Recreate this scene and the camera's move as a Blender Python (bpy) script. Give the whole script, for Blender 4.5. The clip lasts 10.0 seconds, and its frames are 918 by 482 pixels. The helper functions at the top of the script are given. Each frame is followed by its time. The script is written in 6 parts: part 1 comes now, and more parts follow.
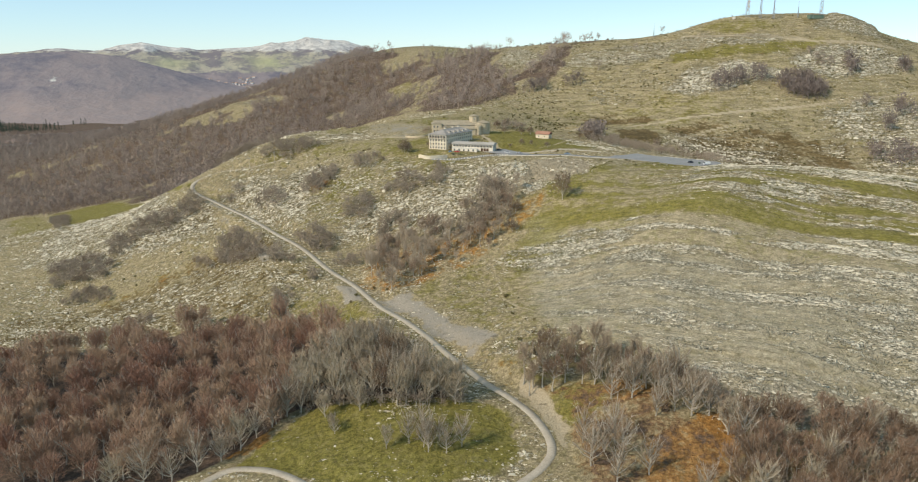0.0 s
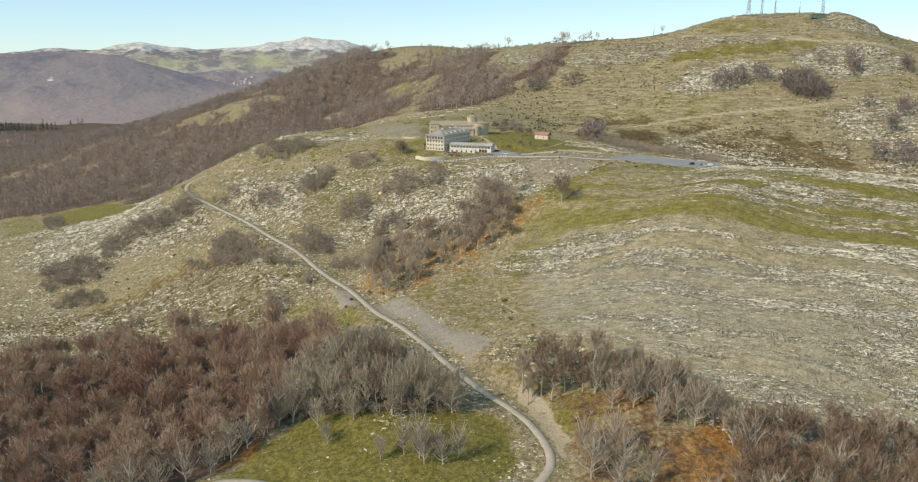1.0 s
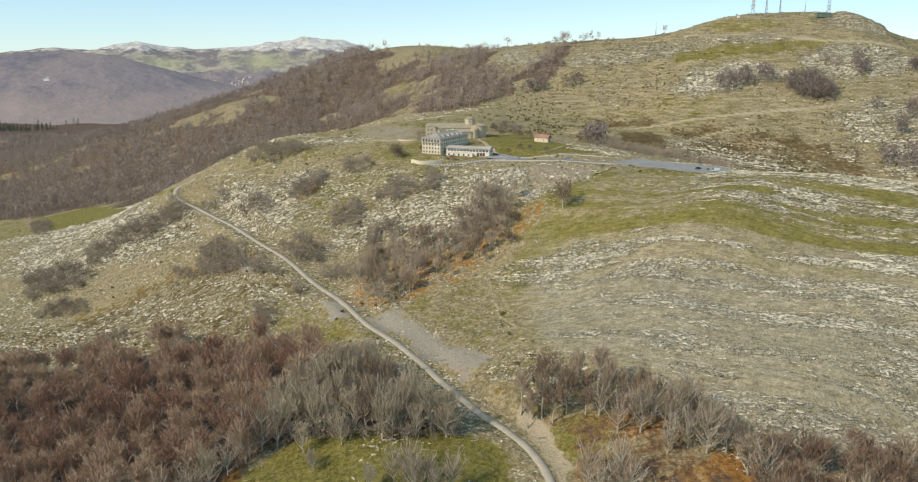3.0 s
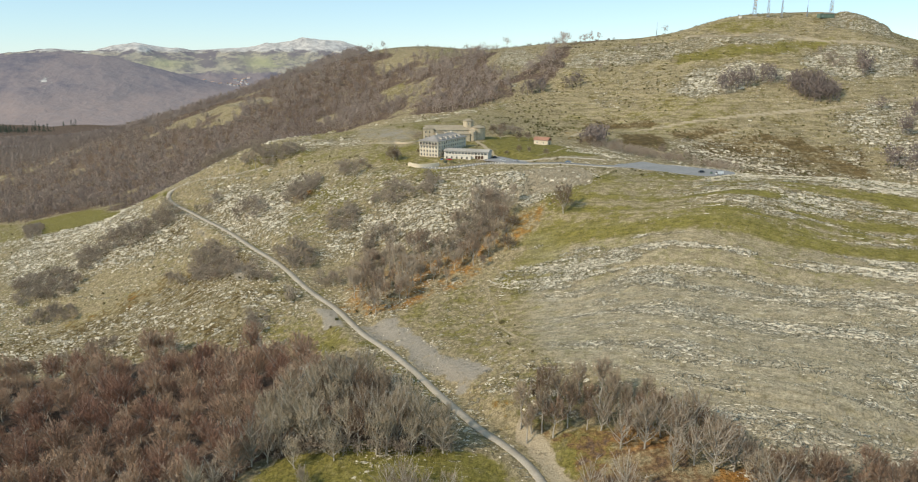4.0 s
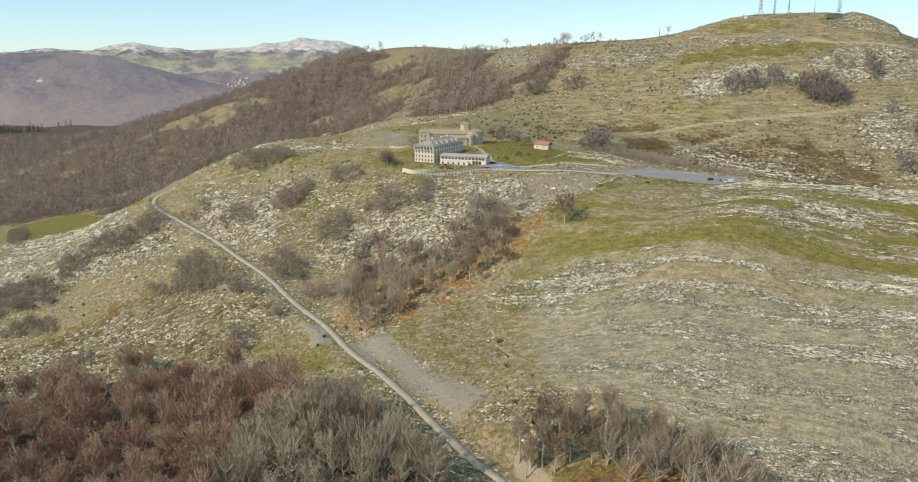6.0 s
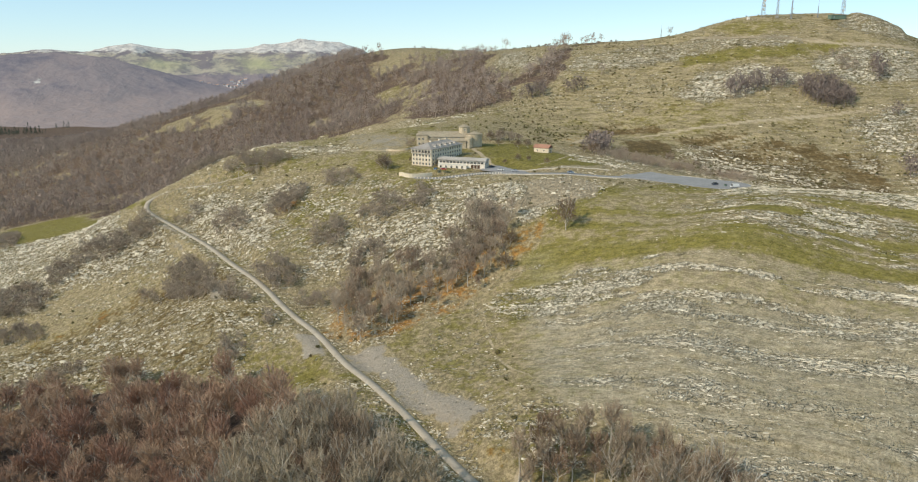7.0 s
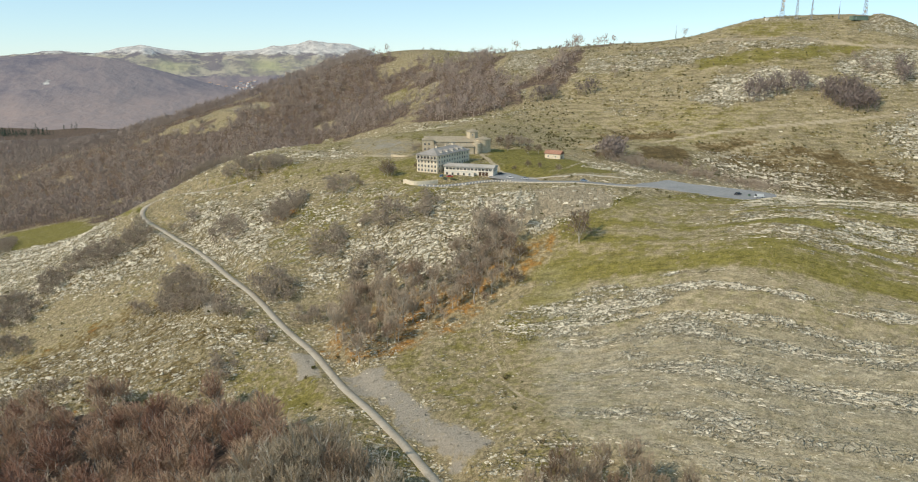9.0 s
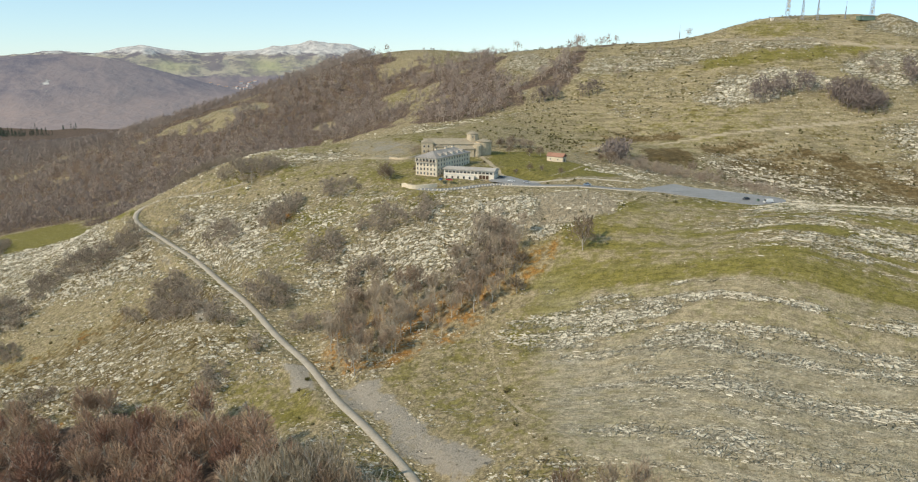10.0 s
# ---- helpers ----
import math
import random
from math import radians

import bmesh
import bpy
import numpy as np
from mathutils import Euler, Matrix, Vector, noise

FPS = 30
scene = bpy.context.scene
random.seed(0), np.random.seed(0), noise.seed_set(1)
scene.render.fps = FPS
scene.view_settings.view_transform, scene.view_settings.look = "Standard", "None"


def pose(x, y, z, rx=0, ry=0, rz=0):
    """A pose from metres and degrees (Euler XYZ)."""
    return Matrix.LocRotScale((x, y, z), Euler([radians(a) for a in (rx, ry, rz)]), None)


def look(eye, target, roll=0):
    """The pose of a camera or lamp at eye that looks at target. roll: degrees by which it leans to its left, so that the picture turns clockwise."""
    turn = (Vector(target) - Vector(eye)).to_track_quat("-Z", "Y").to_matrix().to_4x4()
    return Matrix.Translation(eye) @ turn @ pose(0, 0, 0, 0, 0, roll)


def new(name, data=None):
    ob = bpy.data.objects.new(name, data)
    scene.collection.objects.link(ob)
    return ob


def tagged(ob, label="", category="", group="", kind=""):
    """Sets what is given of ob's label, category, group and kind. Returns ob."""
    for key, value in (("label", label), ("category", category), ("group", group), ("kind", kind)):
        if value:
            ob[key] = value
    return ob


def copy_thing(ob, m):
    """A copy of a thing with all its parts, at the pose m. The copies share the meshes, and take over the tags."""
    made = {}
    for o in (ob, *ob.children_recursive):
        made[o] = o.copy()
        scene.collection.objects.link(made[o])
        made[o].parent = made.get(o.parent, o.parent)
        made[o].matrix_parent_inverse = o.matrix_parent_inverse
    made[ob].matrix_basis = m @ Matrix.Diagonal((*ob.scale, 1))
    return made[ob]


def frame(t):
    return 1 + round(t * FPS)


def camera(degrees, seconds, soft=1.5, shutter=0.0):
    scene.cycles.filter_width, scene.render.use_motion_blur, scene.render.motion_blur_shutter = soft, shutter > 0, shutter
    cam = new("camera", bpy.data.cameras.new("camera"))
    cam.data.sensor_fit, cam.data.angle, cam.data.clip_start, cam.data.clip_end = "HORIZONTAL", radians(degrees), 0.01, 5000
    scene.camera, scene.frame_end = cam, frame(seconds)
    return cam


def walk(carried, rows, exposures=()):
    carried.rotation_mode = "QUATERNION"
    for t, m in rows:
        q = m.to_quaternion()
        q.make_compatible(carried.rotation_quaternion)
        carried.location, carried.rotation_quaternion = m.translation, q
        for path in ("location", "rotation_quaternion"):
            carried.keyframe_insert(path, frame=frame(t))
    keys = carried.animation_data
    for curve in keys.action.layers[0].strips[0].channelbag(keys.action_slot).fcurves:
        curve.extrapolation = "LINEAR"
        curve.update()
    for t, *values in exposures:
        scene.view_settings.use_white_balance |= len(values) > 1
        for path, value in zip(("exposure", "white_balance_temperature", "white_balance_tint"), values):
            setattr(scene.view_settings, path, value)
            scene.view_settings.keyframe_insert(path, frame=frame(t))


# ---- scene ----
cam = camera(63.1, 10.0, soft=1.12)
METRES, EYE, TILT, LEAN, TURN = 115.0, 170.0, -14.1, 0.0, 0.0
ROWS = [
    (0.0, 0.0, 0.0, 0.0, 0.0, 0.0, -0.0),
    (0.5, 0.0042, 0.0375, 0.0091, -0.04, -0.0, -0.0),
    (1.0, 0.0088, 0.0765, 0.0185, -0.07, -0.02, -0.0),
    (1.5, 0.0129, 0.1179, 0.0291, -0.07, -0.03, -0.01),
    (2.0, 0.0172, 0.1607, 0.0402, -0.07, -0.04, -0.02),
    (2.5, 0.0207, 0.2038, 0.0516, -0.09, -0.05, -0.03),
    (4.0, 0.0339, 0.3454, 0.0872, -0.15, 0.03, 0.01),
    (4.5, 0.038, 0.3942, 0.0998, -0.17, 0.05, -0.01),
    (5.0, 0.0431, 0.4446, 0.1136, -0.17, 0.06, -0.04),
    (5.5, 0.0476, 0.4951, 0.1273, -0.18, 0.05, -0.07),
    (7.0, 0.0615, 0.6496, 0.1664, -0.21, 0.15, -0.1),
    (7.5, 0.0647, 0.7008, 0.179, -0.23, 0.21, -0.1),
    (8.0, 0.0666, 0.7531, 0.192, -0.1, 0.25, -0.16),
    (8.5, 0.071, 0.8057, 0.2044, 0.17, 0.27, -0.25),
    (9.0, 0.075, 0.859, 0.2168, 0.49, 0.29, -0.36),
    (9.5, 0.0784, 0.9129, 0.2308, 0.61, 0.27, -0.41),
    (10.0, 0.0808, 0.9661, 0.2442, 0.57, 0.31, -0.43),
]
walk(cam, [(t, pose(0, 0, EYE, TILT, LEAN, TURN) @ pose(METRES * x, METRES * y, METRES * z, 90 + pitch, roll, yaw)) for t, x, y, z, yaw, pitch, roll in ROWS])

BASE_LEVEL = -28.5
# hills and hollows: x, y, height, spread
RANGES = [
    (689, 936, 94.6, 687.9), (-1285, 499, -59.1, 643.3), (-55, 1482, 159.8, 282.6), (609, 1054, 104.1, 208.1),
    (142, 1068, 88.3, 192.5), (-342, -149, 10.3, 186.1), (1, 610, 36.9, 182.5), (828, 1616, -6.2, 178.4),
    (-604, 1283, 109, 174), (-649, 1211, -99.7, 172.2), (182, 1497, -38.8, 168.1), (-95, 681, 54.6, 149.3),
    (-668, 1761, 24.2, 145.8), (-147, 1005, -7.4, 143.6), (329, 854, 23.4, 113.1), (-130, 315, 19.3, 109.6),
    (417, 1072, 40, 104.8), (270, 461, 58.3, 95.2), (-403, 745, 11.4, 92.5), (-118, 1204, -25.4, 89),
    (-223, 509, -29.8, 86.2),
]
SHOULDERS = [
    (104, 555, 16.8, 67.3), (-145, 339, -25.6, 62.8), (348, 706, -15.4, 59.2), (144, 811, -14.2, 58.5),
    (1, 497, -53.9, 57.7), (496, 548, 10.6, 57.1), (-387, 644, -5.5, 55.6), (485, 983, 20.1, 54),
    (347, 984, 18.1, 53.3), (276, 539, -13.9, 52.4), (-252, 673, 15.7, 51.8), (83, 265, 5.9, 51.8),
    (202, 333, 16.4, 51.7), (173, 1032, 6.1, 51), (19, 498, 55.6, 50.6), (326, 232, 22.8, 46.1),
    (125, 449, 52.3, 43.3), (-72, 678, -3.6, 42.1),
]
KNOLLS = [
    (-33, 554, 12.7, 37.8), (-236, 358, -6.2, 37.7), (-134, 422, -7, 36.5), (-15, 375, 3.1, 33.2),
    (122, 463, -37.7, 31.8), (144, 729, 8.1, 30.8), (250, 727, -7.7, 30.4), (-62, 381, -6.9, 28),
    (-109, 316, -3.2, 28), (168, 267, -7.6, 28), (207, 453, 8.3, 28), (93, 344, 20.7, 28),
    (202, 430, -6.7, 28), (-78, 306, 3.1, 28),
]
HUMMOCKS = [
    (-60, 1430, 17, 160), (-260, 1400, 12, 140), (112, 476, 7, 24), (185, 468, -3, 30), (545, 972, -8, 26),
    (-95, 358, 5.2, 28), (6, 295, 9.2, 28), (-26, 496, 10.8, 28), (-45, 453, 8.4, 28),
    (16, 660, -4.4, 28), (-45, 485, -14, 28), (-123, 469, 8.4, 28), (142, 306, 9.4, 28),
    (-160, 715, 14, 40), (-215, 720, 5, 30),
    (31, 292, -11.3, 28), (86, 324, -13.1, 28), (-45, 352, 11, 28), (-140, 275, 1.8, 28),
    (-7, 339, -11.9, 28), (75, 294, 12.1, 28), (32, 342, 12.7, 28),
]

# ---- light ----
SUN_ELEV, SUN_AZ = 38.0, 238.0          # azimuth from north (+y) clockwise
sun_way = Vector((math.sin(radians(SUN_AZ)) * math.cos(radians(SUN_ELEV)), math.cos(radians(SUN_AZ)) * math.cos(radians(SUN_ELEV)), math.sin(radians(SUN_ELEV))))
world = bpy.data.worlds.new("sky")
scene.world = world
world.use_nodes = True
wn, wl = world.node_tree.nodes, world.node_tree.links
sky = wn.new("ShaderNodeTexSky")
sky.sky_type, sky.sun_disc = "NISHITA", False
sky.sun_elevation, sky.sun_rotation = radians(SUN_ELEV), radians(SUN_AZ)
sky.altitude, sky.air_density, sky.dust_density, sky.ozone_density = 2000, 1.0, 0.1, 2.0
tint = wn.new("ShaderNodeMix")
tint.data_type, tint.blend_type = "RGBA", "MULTIPLY"
tint.inputs[0].default_value, tint.inputs[7].default_value = 1.0, (0.90, 0.98, 1.05, 1)
wl.new(sky.outputs[0], tint.inputs[6])
veil = wn.new("ShaderNodeMix")           # thin high haze
veil.data_type = "RGBA"
veil.inputs[0].default_value, veil.inputs[7].default_value = 0.40, (4.9, 7.2, 8.0, 1)
wl.new(tint.outputs[2], veil.inputs[6])
wl.new(veil.outputs[2], wn["Background"].inputs[0])
wn["Background"].inputs[1].default_value = 0.13
lamp = bpy.data.lights.new("sun", "SUN")
lamp.energy, lamp.angle, lamp.color = 4.25, radians(0.6), (1.0, 0.87, 0.69)
new("sun", lamp).matrix_world = look(sun_way * 500, (0, 0, 0))

# ---- noise and shapes in plan ----
LATTICE = np.random.RandomState(7).rand(256, 256)


def vnoise(x, y, size, shift=0):
    x, y = np.asarray(x, float) / size + 37.3 * shift + 1000, np.asarray(y, float) / size + 11.7 * shift + 1000
    i, j = np.floor(x).astype(int), np.floor(y).astype(int)
    u, v = x - i, y - j
    u, v = u * u * (3 - 2 * u), v * v * (3 - 2 * v)
    a, b = LATTICE[i % 256, j % 256], LATTICE[(i + 1) % 256, j % 256]
    c, d = LATTICE[i % 256, (j + 1) % 256], LATTICE[(i + 1) % 256, (j + 1) % 256]
    return (a * (1 - u) + b * u) * (1 - v) + (c * (1 - u) + d * u) * v


def fbm(x, y, size, octaves=4, shift=0):
    total, weight, amp = 0.0, 0.0, 1.0
    for k in range(octaves):
        total, weight = total + amp * vnoise(x, y, size / 2 ** k, shift + k), weight + amp
        amp *= 0.5
    return total / weight


def smooth(a, b, v):
    t = np.clip((v - a) / (b - a), 0, 1)
    return t * t * (3 - 2 * t)


def area(points, x, y, soft, ragged=0.0):
    """1 inside a plan polygon, 0 outside, over a soft and ragged border."""
    x, y = np.asarray(x, float), np.asarray(y, float)
    if ragged:
        x, y = x + ragged * (fbm(x, y, ragged * 2.5, 3, 21) - 0.5) * 2, y + ragged * (fbm(x, y, ragged * 2.5, 3, 27) - 0.5) * 2
    dist, within = np.full(x.shape, 1e9), np.zeros(x.shape, bool)
    for (ax, ay), (bx, by) in zip(points, points[1:] + points[:1]):
        k = np.clip(((x - ax) * (bx - ax) + (y - ay) * (by - ay)) / ((bx - ax) ** 2 + (by - ay) ** 2), 0, 1)
        dist = np.minimum(dist, np.hypot(x - ax - k * (bx - ax), y - ay - k * (by - ay)))
        cross = (ay > y) != (by > y)
        within ^= cross & (x < (bx - ax) * (y - ay) / np.where(by == ay, 1e-9, by - ay) + ax)
    return smooth(-soft, soft, np.where(within, dist, -dist))


def spline(points, step):
    """A smooth line through plan points."""
    p = np.array([points[0]] + list(points) + [points[-1]], float)
    out = []
    for a, b, c, d in zip(p, p[1:], p[2:], p[3:]):
        n = max(2, int(np.linalg.norm(c - b) / step))
        for t in np.arange(n) / n:
            out.append(0.5 * (2 * b + (c - a) * t + (2 * a - 5 * b + 4 * c - d) * t * t + (3 * b - a - 3 * c + d) * t ** 3))
    return np.array(out + [p[-1]])


def to_line(line, x, y):
    """Distance to a line in plan, and the index of its nearest vertex."""
    best, index = np.full(np.shape(x), 1e9), np.zeros(np.shape(x), int)
    for i, (px, py) in enumerate(line[:, :2]):
        d = (x - px) ** 2 + (y - py) ** 2
        near = d < best
        best, index = np.where(near, d, best), np.where(near, i, index)
    return np.sqrt(best), index


# ---- the lie of the land ----
def raw_height(x, y):
    x, y = np.asarray(x, float), np.asarray(y, float)
    z = np.full(x.shape, BASE_LEVEL)
    for hills in (RANGES, SHOULDERS, KNOLLS, HUMMOCKS):
        for hx, hy, h, r in hills:
            z = z + h * np.exp(-((x - hx) ** 2 + (y - hy) ** 2) / (2 * r * r))
    far = smooth(1900, 2600, np.hypot(x, y))
    return z * (1 - far) + far * (-60 + 30 * (fbm(x, y, 500, 4, 3) - 0.5))


def levelled(line, lift=0.0, passes=20):
    """Heights for a road: the land under it, evened out."""
    z = raw_height(line[:, 0], line[:, 1]) + lift
    for _ in range(passes):
        z[1:-1] = (z[:-2] + 2 * z[1:-1] + z[2:]) / 4
    return np.column_stack((line, z))


LANE = levelled(spline([(-2, 226), (12, 240), (26, 251), (34, 260), (37, 269), (35, 281), (30, 292), (22, 302), (12, 313), (1, 332), (-11, 352), (-24, 370), (-41, 398),
                        (-66, 439), (-95, 479), (-127, 523), (-165, 575), (-200, 614), (-226, 640), (-237, 656), (-237, 668), (-222, 671), (-200, 662), (-180, 655), (-150, 652)], 2.0))
LOOP = levelled(spline([(-112, 240), (-105, 256), (-94, 268), (-82, 267), (-69, 261), (-55, 250), (-40, 236), (-20, 226), (-2, 226)], 2.0))
HIGH_ROAD = levelled(spline([(-20, 567), (-8, 562), (6, 562), (22, 565), (36, 562), (52, 553), (78, 545), (100, 540), (116, 537), (130, 530)], 2.0))
meet = smooth(70, 104, HIGH_ROAD[:, 0])      # the road runs out level with the car park
HIGH_ROAD[:, 2] = HIGH_ROAD[:, 2] * (1 - meet) + 97.08 * meet
HILL_TRACK = spline([(105, 700), (135, 742), (164, 769), (215, 783), (264, 786), (339, 795), (419, 807), (520, 830)], 3.0)
SIDE_TRACK = spline([(204, 729), (245, 755), (276, 765), (290, 776)], 3.0)
SUMMIT_ROAD = spline([(285, 985), (317, 953), (397, 935), (435, 926), (520, 925)], 3.0)
LANE_WIDE, HIGH_WIDE = 3.4, 6.5
ROADS = ((LANE, LANE_WIDE), (LOOP, LANE_WIDE), (HIGH_ROAD, HIGH_WIDE))
HILL_TRACKS = ((HILL_TRACK, 3.4), (SIDE_TRACK, 2.6), (SUMMIT_ROAD, 4.0))
CAR_PARK = [(106, 538), (118, 551), (134, 563), (146, 546), (160, 533), (177, 518), (178, 505), (161, 494), (149, 502), (136, 514), (119, 531)]
HOTEL_YARD = [(-30, 566), (-24, 600), (-6, 606), (40, 606), (58, 566), (36, 556), (0, 562)]
CLIFF = [(-2, 524), (12, 534), (58, 522), (62, 490), (36, 480), (10, 496)]
SUMMIT_KNOB = [(462, 985), (468, 962), (498, 955), (524, 960), (528, 980), (500, 1000)]
CHURCH_YARD = [(-30, 645), (-30, 678), (32, 678), (32, 645)]


DOME = [(24, 430), (40, 345), (95, 310), (115, 280), (180, 262), (260, 250), (330, 330), (330, 470), (260, 500), (180, 492), (150, 498), (105, 505), (62, 470)]


def bed_line(x, y, z):
    """A coordinate across the limestone beds of the rounded hill."""
    return y + 0.39 * (x - 42) + 3 * (fbm(x, y, 60, 3, 31) - 0.5)


def height(x, y):
    """The finished ground: roads cut in, yards levelled, rock and turf roughness."""
    x, y = np.asarray(x, float), np.asarray(y, float)
    z = raw_height(x, y)
    near = smooth(1500, 900, np.hypot(x, y))
    near = near * (1 - 0.6 * area([(24, 430), (40, 345), (95, 310), (180, 262), (260, 250), (330, 470), (180, 492), (105, 505), (62, 470)], x, y, 10))
    rough = (fbm(x, y, 45, 4, 1) - 0.5) * 3.0 + (fbm(x, y, 9, 3, 5) - 0.5) * 1.5
    z = z + rough * near
    beds = bed_line(x, y, z)
    z = z + area(DOME, x, y, 8) * ((fbm(beds, x * 0.07, 8, 3, 61) - 0.5) * 2.2)
    z = z + (5.0 + 5 * (fbm(x, y, 12, 3, 9) - 0.5)) * area(SUMMIT_KNOB, x, y, 5, 5)
    z = z + area(CLIFF, x, y, 5) * ((fbm(x, y * 0.12, 6, 3, 65) - 0.5) * 5.0 + (fbm(x * 0.4, y, 7, 3, 67) - 0.5) * 3.0)
    for points, level, soft in ((CAR_PARK, 97.0, 5), (HOTEL_YARD, 96.3, 5), (CHURCH_YARD, 102.0, 8)):
        w = area(points, x, y, soft)
        z = z * (1 - w) + level * w
    for line, wide in ROADS:
        box = (x > line[:, 0].min() - 20) & (x < line[:, 0].max() + 20) & (y > line[:, 1].min() - 20) & (y < line[:, 1].max() + 20)
        if box.any():
            d, i = to_line(line, x[box], y[box])
            w = smooth(wide / 2 + 13, wide / 2 + 3.5, d)
            z[box] = z[box] * (1 - w) + (line[i, 2] - 0.3) * w
    return z


def mesh_object(name, verts, faces, material, parent=None, smooth_shade=False):
    me = bpy.data.meshes.new(name)
    me.from_pydata([tuple(v) for v in verts] if not isinstance(verts, np.ndarray) else verts.tolist(), [], faces.tolist() if isinstance(faces, np.ndarray) else faces)
    me.materials.append(material)
    if smooth_shade:
        me.polygons.foreach_set("use_smooth", np.ones(len(me.polygons), bool))
    me.update()
    ob = new(name, me)
    ob.parent = parent
    return ob


def point_values(ob, name, values):
    ob.data.attributes.new(name, "FLOAT", "POINT").data.foreach_set("value", np.asarray(values, np.float32))

# ---- materials ----
class Nodes:
    """A small writer of node materials."""

    def __init__(self, name, roughness=0.9, specular=0.2, metallic=0.0):
        self.mat = bpy.data.materials.new(name)
        self.mat.use_nodes = True
        self.n, self.l = self.mat.node_tree.nodes, self.mat.node_tree.links
        self.bsdf = self.n["Principled BSDF"]
        self.bsdf.inputs["Roughness"].default_value = roughness
        self.bsdf.inputs["Specular IOR Level"].default_value = specular
        self.bsdf.inputs["Metallic"].default_value = metallic
        self.place = self.n.new("ShaderNodeNewGeometry").outputs["Position"]

    def put(self, socket, value):
        if isinstance(value, bpy.types.NodeSocket):
            self.l.new(value, socket)
        elif isinstance(value, (tuple, list)) and len(value) == 3 and socket.type == "RGBA":
            socket.default_value = (*value, 1)
        else:
            socket.default_value = value

    def math(self, op, a, b=0.0, c=0.0):
        n = self.n.new("ShaderNodeMath")
        n.operation = op
        for s, v in zip(n.inputs, (a, b, c)):
            self.put(s, v)
        return n.outputs[0]

    def ramp(self, v, a, b, lo=0.0, hi=1.0):
        n = self.n.new("ShaderNodeMapRange")
        n.interpolation_type = "SMOOTHSTEP"
        for s, w in zip(n.inputs, (v, a, b, lo, hi)):
            self.put(s, w)
        return n.outputs[0]

    def mix(self, f, a, b, blend="MIX"):
        n = self.n.new("ShaderNodeMix")
        n.data_type, n.blend_type = "RGBA", blend
        self.put(n.inputs[0], f), self.put(n.inputs[6], a), self.put(n.inputs[7], b)
        return n.outputs[2]

    def scaled(self, scale, turn=0.0, place=None):
        n = self.n.new("ShaderNodeMapping")
        self.put(n.inputs[0], place or self.place)
        n.inputs["Rotation"].default_value = (0, 0, radians(turn))
        n.inputs["Scale"].default_value = scale
        return n.outputs[0]

    def noise(self, scale, detail=4.0, rough=0.6, place=None, distort=0.0):
        n = self.n.new("ShaderNodeTexNoise")
        self.put(n.inputs["Vector"], place or self.place)
        n.inputs["Scale"].default_value, n.inputs["Detail"].default_value = scale, detail
        n.inputs["Roughness"].default_value, n.inputs["Distortion"].default_value = rough, distort
        return n.outputs[0]

    def cells(self, scale, place=None, feature="F1"):
        n = self.n.new("ShaderNodeTexVoronoi")
        n.feature = feature
        self.put(n.inputs["Vector"], place or self.place)
        n.inputs["Scale"].default_value = scale
        return n.outputs["Distance"]

    def attr(self, name):
        n = self.n.new("ShaderNodeAttribute")
        n.attribute_name = name
        return n.outputs["Fac"]

    def object_random(self):
        return self.n.new("ShaderNodeObjectInfo").outputs["Random"]

    def island_random(self):
        return self.n.new("ShaderNodeNewGeometry").outputs["Random Per Island"]

    def bump(self, v, strength, distance):
        n = self.n.new("ShaderNodeBump")
        n.inputs["Strength"].default_value, n.inputs["Distance"].default_value = strength, distance
        self.put(n.inputs["Height"], v)
        self.l.new(n.outputs[0], self.bsdf.inputs["Normal"])

    def done(self, colour):
        self.put(self.bsdf.inputs["Base Color"], colour)
        return self.mat


